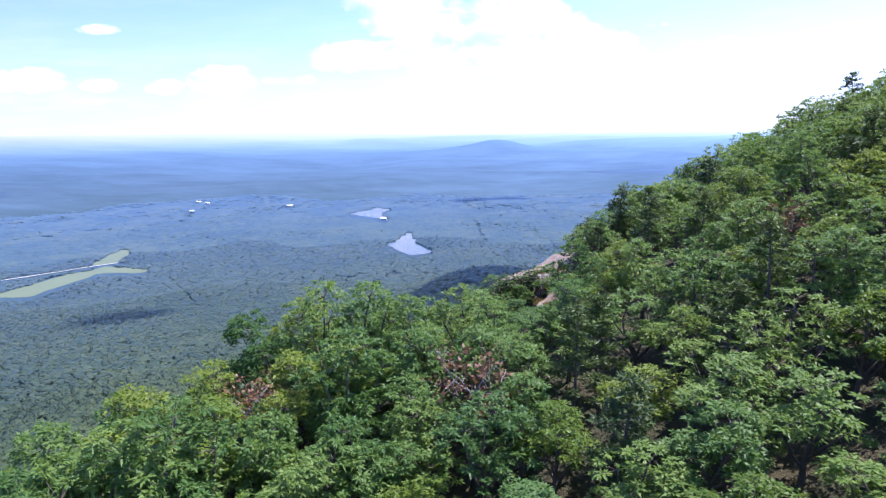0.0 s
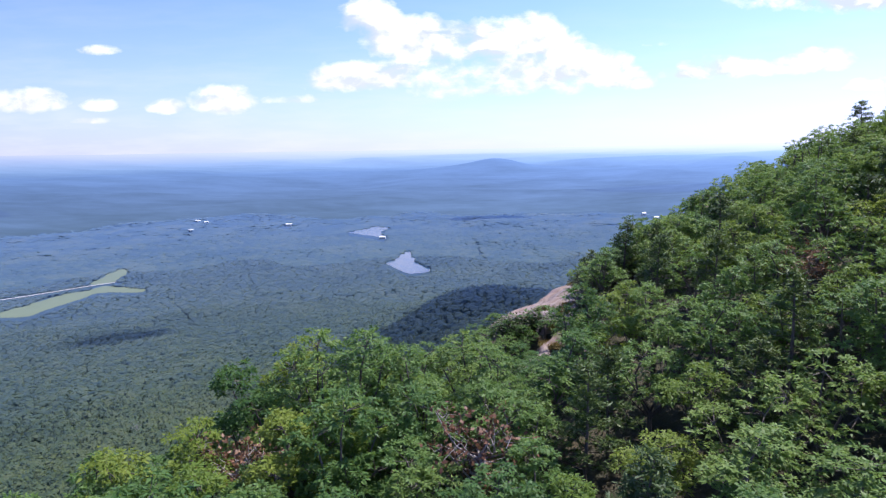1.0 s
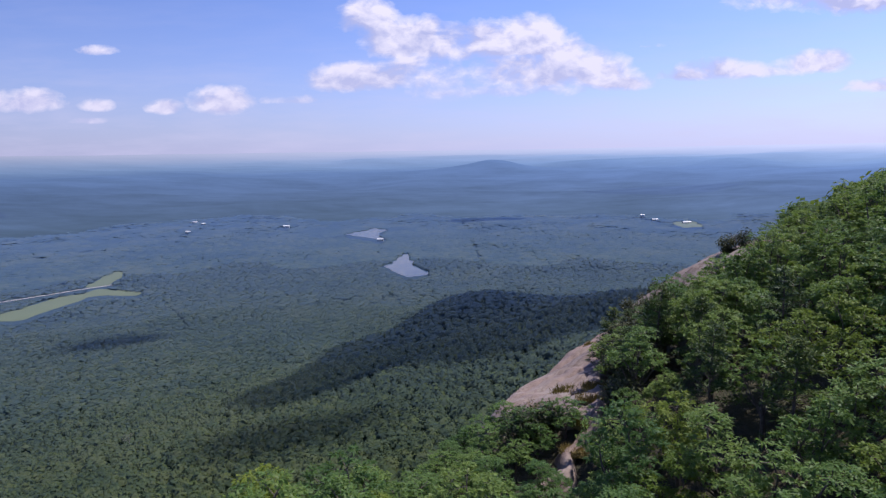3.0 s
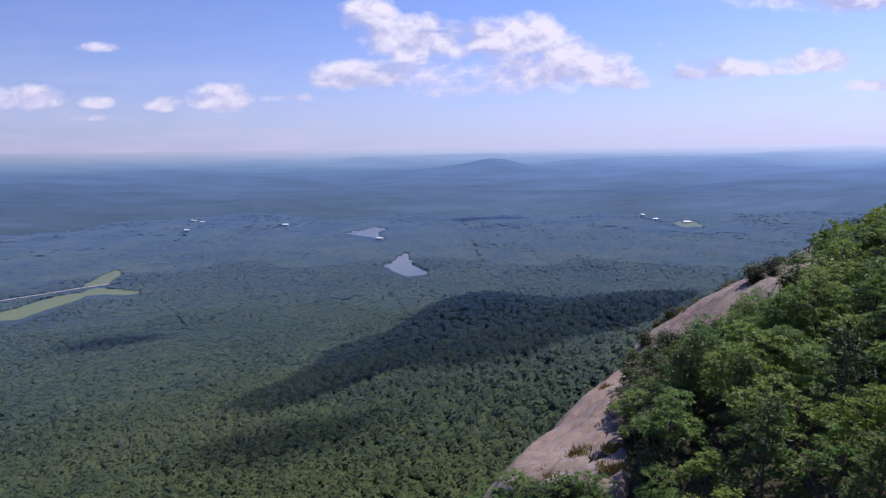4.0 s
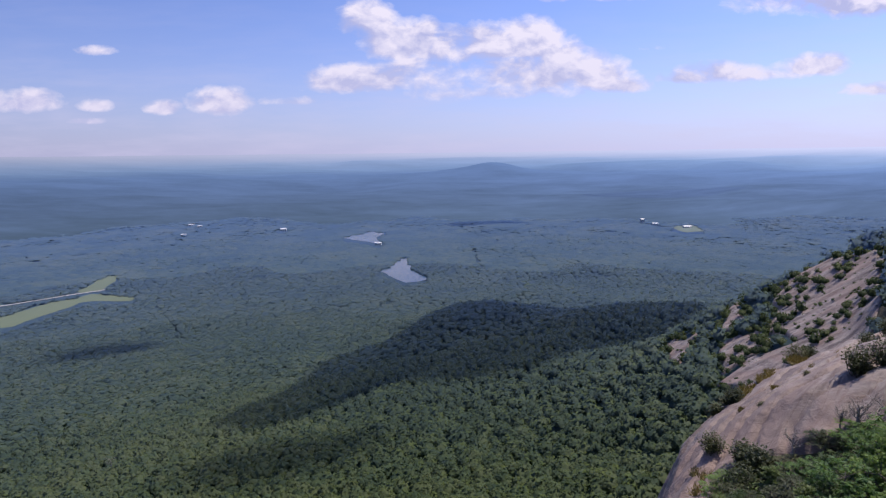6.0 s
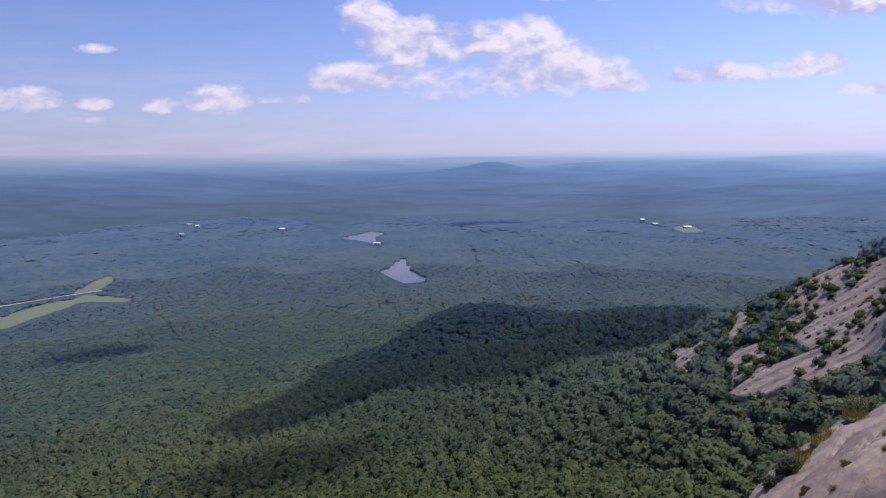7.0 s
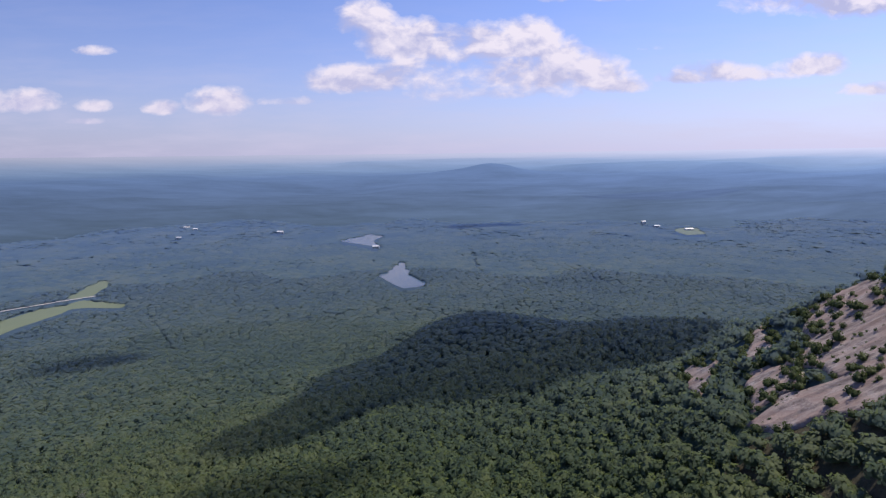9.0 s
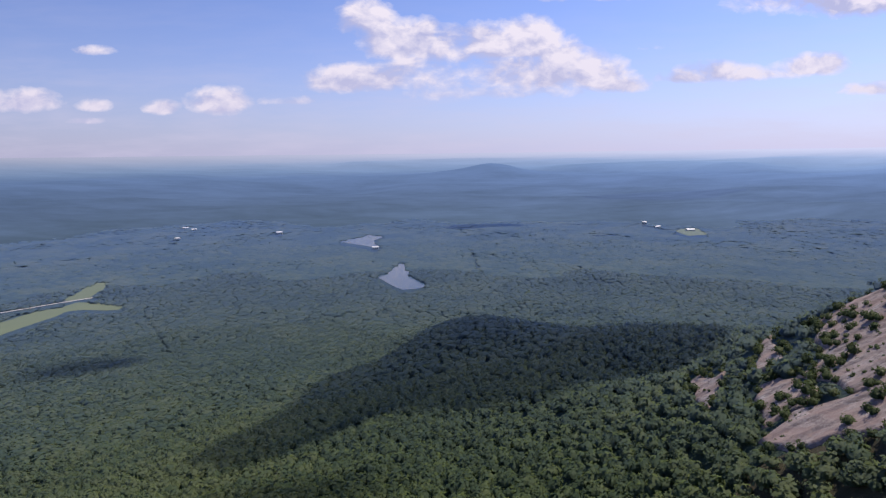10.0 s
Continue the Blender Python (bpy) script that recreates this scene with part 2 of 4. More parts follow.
def plain_rough(name, a, b, scale, rough=0.85, haze_sheen=False, bump=0.3, dist=0.05):
    mat, n = material(name)
    where = n.add("ShaderNodeTexCoord", "Object")
    tone = n.noise(where, scale, 6.0, 0.6)
    fine = n.noise(where, scale * 9, 4.0, 0.6)
    col = n.mix(n.math("ADD", n.math("MULTIPLY", tone, 0.7), n.math("MULTIPLY", fine, 0.3)), a, b)
    body = n.add("ShaderNodeBsdfPrincipled", Base_Color=col, Roughness=rough, Normal=bumped(n, fine, bump, dist))
    # optional blue sheen paints haze over far meadows and gravel
    n.add("ShaderNodeOutputMaterial", Surface=grazing_haze(n, body, 5.0, 0.55) if haze_sheen else body)
    return mat


def water_material():
    mat, n = material("lake_water")
    where = n.add("ShaderNodeTexCoord", "Object")
    ripple = n.noise(where, 0.6, 3.0)
    body = n.add("ShaderNodeBsdfPrincipled", Base_Color=(0.03, 0.06, 0.09, 1), Roughness=0.1, IOR=1.33, Normal=bumped(n, ripple, 0.5, 0.25))
    n.add("ShaderNodeOutputMaterial", Surface=body)
    return mat


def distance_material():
    """Country many kilometres off, a dim backdrop with its blue haze painted as glow."""
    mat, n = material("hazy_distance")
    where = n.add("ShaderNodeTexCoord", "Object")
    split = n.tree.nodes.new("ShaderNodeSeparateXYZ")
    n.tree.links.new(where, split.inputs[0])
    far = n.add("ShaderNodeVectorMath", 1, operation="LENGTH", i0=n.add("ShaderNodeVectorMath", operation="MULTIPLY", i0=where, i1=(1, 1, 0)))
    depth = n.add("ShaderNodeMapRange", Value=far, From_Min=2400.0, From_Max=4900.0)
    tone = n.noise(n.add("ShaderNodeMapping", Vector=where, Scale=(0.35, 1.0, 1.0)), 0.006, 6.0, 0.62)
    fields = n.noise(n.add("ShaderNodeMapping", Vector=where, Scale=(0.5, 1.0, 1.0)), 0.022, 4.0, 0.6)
    # emitted haze colour by distance: bluer, then paler towards the horizon
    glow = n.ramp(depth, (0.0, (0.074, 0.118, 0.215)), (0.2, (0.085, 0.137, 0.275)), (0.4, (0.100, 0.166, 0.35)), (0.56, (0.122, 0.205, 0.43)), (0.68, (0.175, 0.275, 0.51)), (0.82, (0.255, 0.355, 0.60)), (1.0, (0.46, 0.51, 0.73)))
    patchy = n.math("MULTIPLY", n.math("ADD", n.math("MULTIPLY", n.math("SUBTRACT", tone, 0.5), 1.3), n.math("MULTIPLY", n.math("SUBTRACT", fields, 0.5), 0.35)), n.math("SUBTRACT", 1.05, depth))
    # painted haze is brighter on the sunward side
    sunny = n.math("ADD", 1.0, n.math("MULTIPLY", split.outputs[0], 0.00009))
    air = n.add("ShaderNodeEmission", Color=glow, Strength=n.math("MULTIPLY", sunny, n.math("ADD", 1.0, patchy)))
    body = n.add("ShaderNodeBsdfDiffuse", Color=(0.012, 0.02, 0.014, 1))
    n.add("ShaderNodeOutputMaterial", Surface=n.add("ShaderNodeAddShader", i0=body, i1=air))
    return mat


GRANITE = granite_material("granite", 0.65, (0.48, 0.88, 0.1), (-0.88, 0.48, -0.3), 0.12)
LEDGE_ROCK = granite_material("ledge_granite", -0.75, (-0.70, 0.70, 0.2), (0.70, 0.70, 0.1), 0.42)
GROUND, WATER, LITTER, CUMULUS = ground_material(), water_material(), litter_material(), cloud_material()
BARK = bark_material("grey_brown_bark", (0.05, 0.038, 0.03), (0.16, 0.13, 0.11))
DEAD = bark_material("weathered_dead_wood", (0.16, 0.13, 0.115), (0.38, 0.34, 0.31))
OAK = leaf_material("oak_leaves", (0.052, 0.115, 0.033), (0.112, 0.190, 0.048), (0.184, 0.25, 0.058), rough=0.5, through=0.38)
LIME = leaf_material("young_leaves", (0.08, 0.14, 0.026), (0.135, 0.20, 0.032), (0.20, 0.24, 0.038), through=0.4)
PINE = leaf_material("pine_needles", (0.03, 0.058, 0.02), (0.055, 0.09, 0.024), (0.10, 0.13, 0.03), through=0.2)
BROWN = leaf_material("withered_leaves", (0.06, 0.03, 0.018), (0.13, 0.06, 0.035), (0.2, 0.11, 0.06), through=0.15)
SCRUB = leaf_material("cliff_scrub_leaves", (0.035, 0.055, 0.024), (0.055, 0.08, 0.032), (0.09, 0.112, 0.045), through=0.3, per="island")
SHRUB = leaf_material("shrub_leaves", (0.028, 0.04, 0.015), (0.058, 0.068, 0.024), (0.105, 0.10, 0.038), through=0.15)
CANOPY = leaf_material("valley_canopy", (0.060, 0.093, 0.034), (0.094, 0.133, 0.044), (0.14, 0.17, 0.055), through=0.5, per="island", haze_sheen=0.87)
CANOPY_FAR = leaf_material("far_canopy", (0.058, 0.100, 0.028), (0.105, 0.150, 0.037), (0.172, 0.20, 0.047), through=0.5, per="island", haze_sheen=0.76)
HILL = leaf_material("hillside_leaves", (0.04, 0.08, 0.024), (0.07, 0.12, 0.03), (0.12, 0.16, 0.035), through=0.4, per="island")
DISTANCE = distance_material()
MEADOW = plain_rough("mown_meadow", (0.095, 0.125, 0.042), (0.15, 0.17, 0.07), 0.02, haze_sheen=True)
GRAVEL = plain_rough("pale_gravel", (0.35, 0.33, 0.29), (0.5, 0.48, 0.43), 0.05, haze_sheen=True)
STRAW = leaf_material("dry_grass_blades", (0.09, 0.075, 0.02), (0.16, 0.12, 0.035), (0.24, 0.18, 0.06), through=0.2)
PAINT = plain_rough("white_house_paint", (0.5, 0.5, 0.49), (0.62, 0.62, 0.6), 0.3)
ROOF = plain_rough("pale_metal_roof", (0.45, 0.46, 0.47), (0.6, 0.6, 0.6), 0.4, 0.5)
PANE = plain_rough("dark_window_glass", (0.03, 0.035, 0.04), (0.05, 0.055, 0.06), 1.0, 0.15)
GRASS = plain_rough("dry_ledge_grass", (0.11, 0.085, 0.025), (0.21, 0.16, 0.05), 1.5, bump=0.8, dist=0.08)

# ---- the lie of the land ----
def smooth(a, b, v):
    t = np.clip((v - a) / (b - a), 0, 1)
    return t * t * (3 - 2 * t)


def lattice(ix, iy, seed):
    h = (ix * 374761393 + iy * 668265263 + seed * 1442695041) & 0xFFFFFFFF
    h = ((h ^ (h >> 13)) * 1274126177) & 0xFFFFFFFF
    return ((h ^ (h >> 16)) & 0xFFFF) / 65535.0


def soft_noise(x, y, seed):
    ix, iy = np.floor(x).astype(np.int64), np.floor(y).astype(np.int64)
    fx, fy = x - ix, y - iy
    fx, fy = fx * fx * (3 - 2 * fx), fy * fy * (3 - 2 * fy)
    a, b = lattice(ix, iy, seed), lattice(ix + 1, iy, seed)
    c, d = lattice(ix, iy + 1, seed), lattice(ix + 1, iy + 1, seed)
    return (a + (b - a) * fx) + ((c + (d - c) * fx) - (a + (b - a) * fx)) * fy


def rolling(x, y, size, octaves=4, seed=1):
    """Layered noise of about -1 to 1, its largest swells that many metres across."""
    total, amp, norm = 0.0, 1.0, 0.0
    for k in range(octaves):
        total = total + amp * (soft_noise(x / size + 17.3 * k, y / size - 9.1 * k, seed + k) * 2 - 1)
        norm, amp, size = norm + amp, amp * 0.5, size * 0.5
    return total / norm * 1.4


def within(x, y, corners):
    """Whether places lie in a polygon."""
    inside = np.zeros(len(x), bool)
    for (x0, y0), (x1, y1) in zip(corners, corners[1:] + corners[:1]):
        cross = ((y0 > y) != (y1 > y)) & (x < (x1 - x0) * (y - y0) / (y1 - y0 + 1e-9) + x0)
        inside ^= cross
    return inside


PLAIN = 14.0                       # floor of the valley
EDGE, ALONG, OUT = (5.0, 63.5), (0.62, 0.785), (-0.785, 0.62)   # brink of the mountain: a point on it, its course, the way down


def brink(x, y):
    """Metres along the brink and outwards from it."""
    dx, dy = x - EDGE[0], y - EDGE[1]
    return dx * ALONG[0] + dy * ALONG[1], dx * OUT[0] + dy * OUT[1]


def from_brink(s, d):
    return EDGE[0] + s * ALONG[0] + d * OUT[0], EDGE[1] + s * ALONG[1] + d * OUT[1]


def level_spots(x, y):
    """1 on the lakes and meadows of the plain, 0 elsewhere."""
    spot = np.zeros(np.shape(x))
    for cx, cy, r in ((-90, 1450, 260), (-250, 2010, 330), (-680, 1200, 300), (820, 2180, 220)):
        spot = np.maximum(spot, 1 - smooth(r * 0.7, r * 1.4, np.hypot(x - cx, y - cy)))
    return spot


def height(x, y):
    x, y = np.asarray(x, float), np.asarray(y, float)
    s, d = brink(x, y)
    top = np.interp(s, [-120, -60, -28, -16, 0, 8, 13, 18, 24, 32, 42, 54, 80, 120, 200, 320, 400, 600], [226, 235, 240, 242, 244.3, 243.9, 244.2, 244.4, 244.8, 244.7, 244.6, 246, 249, 244, 234, 212, 205, 190])
    dd = d - np.interp(s, [-44, -34, -24, -13, -6, 3, 8, 13, 20, 26, 32, 40, 48, 54, 60, 80, 120, 180, 230, 320, 400, 480, 600, 900, 1500], [0, 0.3, 2.4, 1.2, 0, 1.8, 2.0, 2.7, 3.0, 3.6, 5.0, 4.4, 2.2, -1.5, -6, -18, -26, -14, 0, 42, 60, -40, -230, -650, -1400])
    rise = np.interp(dd, [-900, -300, -80, -25, -12, 0], [140, 80, 30, 11, 4, 0]) * (0.3 + 0.7 * smooth(-35, 30, s))
    rise = rise + smooth(20, 30, s) * (1 - smooth(60, 90, s)) * np.interp(dd, [-40, -20, -10, -5, 0], [0, 2.0, 3.0, 1.9, 0])      # the ledge tilts outwards
    fall = np.interp(dd, [0, 2, 5, 10, 20, 35, 52, 100, 140, 190, 280, 400, 480, 700, 1000, 1400], [245, 242.5, 233, 213, 190, 172, 160, 140, 122, 106, 88, 66, 51, 34, 20, PLAIN])
    w = smooth(0, 30, dd)
    z = np.where(dd < 0, top + rise, (top - (245 - fall) * (1 - w)) * (1 - w) + fall * w)
    # the bare mountainside is one long even slope
    even = smooth(180, 236, s) * (1 - smooth(345, 440, s)) * smooth(-10, 20, d) * (1 - smooth(92, 150, d))
    z = z * (1 - even) + (138.4 + 0.71 * x - 0.166 * y) * even
    z = z - 39 * smooth(333, 392, s) * (1 - smooth(110, 210, d)) * (1 - smooth(470, 640, s))        # a hollow behind the bare slope
    # wooded spur that runs out into the valley
    p, q = (x - 200) * -0.505 + (y - 440) * 0.863, (x - 200) * 0.863 + (y - 440) * 0.505
    crest = np.interp(p, [-200, 0, 100, 200, 290, 330, 420, 560, 700], [168, 167, 146, 121, 110, 104, 76, 30, 0])
    spur = crest - 0.42 * (np.sqrt(q * q + 900) - 30)
    z = np.maximum(z, spur) + 6 * np.exp(-((z - spur) / 9) ** 2)
    far = smooth(60, 400, dd)
    out = np.hypot(x, y)
    z = z + smooth(1700, 2700, out) * (16 * rolling(x, y, 700, 4, 33) + 6)
    z = z + far * (1 - level_spots(x, y)) * (10 * rolling(x, y, 420, 4, 3) + 4 * rolling(x, y, 110, 3, 9) + 3)
    z = z + (1 - far) * 0.7 * rolling(x, y, 14, 3, 21)
    spot = level_spots(x, y)
    return np.maximum(z, PLAIN - 4) * (1 - spot) + PLAIN * spot


def mesh_object(name, verts, faces, mat, flat=False, normals=None):
    me = bpy.data.meshes.new(name)
    me.from_pydata(np.asarray(verts).reshape(-1, 3).tolist() if not isinstance(verts, list) else verts, [], faces.tolist() if isinstance(faces, np.ndarray) else faces)
    me.materials.append(mat)
    if not flat:
        me.polygons.foreach_set("use_smooth", np.ones(len(me.polygons), dtype=bool))
    me.update()
    if normals is not None:
        me.normals_split_custom_set_from_vertices(normals.tolist())
    return new(name, me)


def sheet_faces(rows, cols, closed=False):
    i, j = np.meshgrid(np.arange(rows - 1), np.arange(cols if closed else cols - 1), indexing="ij")
    a, b = i * cols + j, i * cols + (j + 1) % cols
    return np.stack([a, b, b + cols, a + cols], -1).reshape(-1, 4)


def build_ground():
    radii = np.concatenate([[0.5], np.geomspace(3, 2600, 180)])
    turns = np.radians(np.concatenate([np.arange(-50, 50, 0.5), np.arange(50, 310, 4.0)]))
    r, a = np.meshgrid(radii, turns, indexing="ij")
    x, y = r * np.sin(a), 40 + r * np.cos(a)
    z = height(x, y)
    ob = mesh_object("ground", np.stack([x, y, z], -1), sheet_faces(len(radii), len(turns), True), GROUND)
    ob.data.materials.append(LITTER)
    s, d = brink(x, y)
    near = ((d < 60) & (s < 260) & (r < 260))[:-1].ravel()
    ob.data.polygons.foreach_set("material_index", near.astype(np.int32))
    tagged(ob, "wooded mountain flank falling to a wide green valley", "ground", kind="structure")
    return ob


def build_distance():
    """The rest of the plain and its ridges out to the horizon, summer haze painted as glow."""
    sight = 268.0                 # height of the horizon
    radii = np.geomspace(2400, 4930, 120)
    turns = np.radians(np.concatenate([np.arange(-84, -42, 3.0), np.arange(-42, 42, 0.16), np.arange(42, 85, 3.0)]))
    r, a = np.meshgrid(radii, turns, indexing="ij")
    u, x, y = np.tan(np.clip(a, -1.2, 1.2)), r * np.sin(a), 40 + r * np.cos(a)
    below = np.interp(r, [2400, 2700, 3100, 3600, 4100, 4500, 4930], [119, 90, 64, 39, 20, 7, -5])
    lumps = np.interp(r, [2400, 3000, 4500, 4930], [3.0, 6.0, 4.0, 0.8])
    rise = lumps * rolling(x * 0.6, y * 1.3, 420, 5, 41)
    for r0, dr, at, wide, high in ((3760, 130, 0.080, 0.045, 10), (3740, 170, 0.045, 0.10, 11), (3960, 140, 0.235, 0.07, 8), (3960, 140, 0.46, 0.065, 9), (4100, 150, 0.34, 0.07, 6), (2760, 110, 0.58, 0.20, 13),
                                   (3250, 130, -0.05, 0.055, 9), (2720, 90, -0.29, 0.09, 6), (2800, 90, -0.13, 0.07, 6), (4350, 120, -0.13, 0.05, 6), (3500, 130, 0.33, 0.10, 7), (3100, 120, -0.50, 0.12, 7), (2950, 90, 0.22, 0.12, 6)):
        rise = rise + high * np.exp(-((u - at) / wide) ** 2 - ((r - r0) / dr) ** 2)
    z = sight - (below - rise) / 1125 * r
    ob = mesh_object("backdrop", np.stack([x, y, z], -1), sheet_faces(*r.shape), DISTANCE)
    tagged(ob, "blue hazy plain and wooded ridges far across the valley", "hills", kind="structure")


build_ground()
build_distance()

# ---- trees ----
def part(name, verts, faces, mat, parent, label="", flat=False):
    ob = mesh_object(name, verts, faces, mat, flat)
    ob.parent = parent
    if label:
        tagged(ob, label)
    return ob


def tube(points, radii, sides=6):
    """Tapered tube along points; verts and quads."""
    points = np.asarray(points, float)
    ways = np.gradient(points, axis=0)
    ways /= np.linalg.norm(ways, axis=1)[:, None] + 1e-9
    side = np.cross(ways, (0.31, 0.95, 0.05))
    side /= np.linalg.norm(side, axis=1)[:, None] + 1e-9
    other = np.cross(ways, side)
    a = np.linspace(0, 2 * np.pi, sides, endpoint=False)
    ring = np.cos(a)[None, :, None] * side[:, None] + np.sin(a)[None, :, None] * other[:, None]
    verts = points[:, None] + ring * np.asarray(radii)[:, None, None]
    return verts.reshape(-1, 3), sheet_faces(len(points), sides, True)


def join(pieces):
    verts, faces, at = [], [], 0
    for v, f in pieces:
        verts.append(v), faces.append(np.asarray(f) + at)
        at += len(v)
    return np.concatenate(verts), np.concatenate(faces)


def bent(rng, start, end, steps=5, sag=0.12):
    t = np.linspace(0, 1, steps)[:, None]
    pts = np.asarray(start) * (1 - t) + np.asarray(end) * t
    size = np.linalg.norm(np.subtract(end, start))
    return pts + np.sin(np.pi * t) * rng.normal(0, sag, 3) * size


def leaves(rng, centres, spread, count, size, droop=0.3, narrow=0.55):
    """Pointed leaf blades, folded along the rib, in clumps round the centres."""
    c = np.repeat(np.asarray(centres), count, axis=0)
    m = len(c)
    off = rng.normal(0, 1, (m, 3))
    off /= np.linalg.norm(off, axis=1)[:, None]
    off *= (rng.random(m) ** 0.4)[:, None] * np.asarray(spread)
    off[:, 2] = np.where(off[:, 2] < 0, off[:, 2] * 0.55, off[:, 2])
    base = c + off
    a = rng.random(m) * 2 * np.pi
    tilt = rng.normal(-droop, 0.45, m)
    way = np.stack([np.cos(a) * np.cos(tilt), np.sin(a) * np.cos(tilt), np.sin(tilt)], -1)
    side = np.cross(way, rng.normal(0, 0.5, (m, 3)) + (0, 0, 1))
    side /= np.linalg.norm(side, axis=1)[:, None]
    s = (size * (0.7 + 0.6 * rng.random(m)))[:, None]
    verts = np.stack([base, base + way * s * 0.5 + side * s * narrow * 0.5, base + way * s, base + way * s * 0.5 - side * s * narrow * 0.5], 1)
    faces = np.arange(m * 4).reshape(-1, 4)
    return verts.reshape(-1, 3), faces


def tree_thing(name, label, category, group):
    ob = new(name)
    ob.empty_display_size = 0.5
    return tagged(ob, label, category, group)


def tufts(rng, centres, radius, blades, leaf):
    """Whorls of pointed leaves, each whorl a small umbrella round its twig's end; verts and triangles."""
    c = np.repeat(np.asarray(centres), blades, axis=0)
    m = len(c)
    a, lift = rng.random(m) * 2 * np.pi, rng.normal(0.25, 0.4, m)
    way = np.stack([np.cos(a) * np.cos(lift), np.sin(a) * np.cos(lift), np.sin(lift)], -1)
    size = np.repeat(rng.uniform(0.75, 1.25, len(centres)), blades)[:, None]
    base = c + way * (rng.random(m) ** 0.7)[:, None] * radius * size * (1, 1, 0.6) + (0, 0, 0.3) * (radius * (1 - rng.random(m)))[:, None]
    side = np.cross(way, rng.normal(0, 0.45, (m, 3)) + (0, 0, 1))
    side /= np.linalg.norm(side, axis=1)[:, None]
    s = (leaf * (0.7 + 0.6 * rng.random(m)))[:, None]
    tip = base + (way - (0, 0, 0.35)) * s
    verts = np.stack([base - side * s * 0.3, base + side * s * 0.3, tip], 1).reshape(-1, 3)
    return verts, np.arange(m * 3).reshape(-1, 3)


def broadleaf(seed, tall, wide, label, blades=36, leaf=0.18, per_head=13, mat=None, name="oak_tree", group="trees of the mountain top"):
    rng = np.random.default_rng(seed)
    thing = tree_thing(name, label, "tree", group)
    fork = np.array([rng.normal(0, 0.12), rng.normal(0, 0.12), tall * 0.30])
    wood = [tube(bent(rng, (0, 0, -0.6), fork, 4, 0.04), np.linspace(0.17, 0.11, 4) * tall / 6.5, 6)]
    ends, heads = [], 7
    for k in range(heads):
        head = wide * rng.uniform(0.38, 0.54)
        a = 2 * np.pi * (k + rng.random() * 0.5) / (heads - 1)
        reach = (wide - head * 0.75) * rng.uniform(0.75, 1.05) if k else wide * 0.12
        mid = np.array([np.cos(a) * reach, np.sin(a) * reach, tall - head * 0.75 - tall * (0.08 + 0.42 * ((k * 0.618) % 1.0) if k else 0)])
        begin = fork * rng.uniform(0.65, 1.0)
        wood.append(tube(bent(rng, begin, mid, 4, 0.07), np.linspace(0.08, 0.03, 4) * tall / 6.5, 4))
        for j in range(per_head):
            up = 1 - 1.35 * (j + 0.5) / per_head                      # from the top of the head to a little under its waist
            turn = 2.4 * j + rng.normal(0, 0.3)
            out = np.array([np.cos(turn) * math.sqrt(1 - up * up), np.sin(turn) * math.sqrt(1 - up * up), up * 0.85])
            tip = mid + out * head * rng.uniform(0.78, 1.08)
            if j % 3 == 0:
                wood.append(tube(np.array([mid, tip]), (0.026, 0.008), 3))
            ends.append(tip)
    part("trunk", *join(wood), BARK, thing, "crooked grey-brown trunk with forking limbs")
    part("crown", *tufts(rng, ends, 0.25, blades, leaf), mat or OAK, thing, "crown of many small leaves in close whorls", flat=True)
    return thing


def pine(seed, tall, wide, label):
    rng = np.random.default_rng(seed)
    thing = tree_thing("pine_tree", label, "tree", "pines of the mountain top")
    top = np.array([rng.normal(0, 0.2), rng.normal(0, 0.2), tall])
    stem = bent(rng, (0, 0, -0.6), top, 7, 0.02)
    wood, needles = [tube(stem, np.linspace(0.15, 0.025, 7) * tall / 8)], []
    for k in range(22):
        f = 0.32 + 0.66 * (k / 21)
        at = np.array([np.interp(f, np.linspace(0, 1, 7), stem[:, i]) for i in range(3)])
        a, reach = k * 2.4 + rng.normal(0, 0.3), wide * (1.08 - f) ** 0.75 * (0.75 + 0.5 * rng.random())
        end = at + np.array([np.cos(a) * reach, np.sin(a) * reach, reach * (0.1 + 0.35 * rng.random())])
        wood.append(tube(bent(rng, at, end, 4, 0.05), np.linspace(0.035, 0.01, 4), 4))
        for t in (0.45, 0.65, 0.85, 1.0):
            needles.append(at + (end - at) * t + rng.normal(0, 0.06, 3))
    part("trunk", *join(wood), BARK, thing, "straight reddish-brown pine trunk with whorled branches")
    part("crown", *leaves(rng, needles, (0.36, 0.36, 0.16), 24, 0.32, -0.25, 0.24), PINE, thing, "feathery tufts of green needles", flat=True)
    return thing


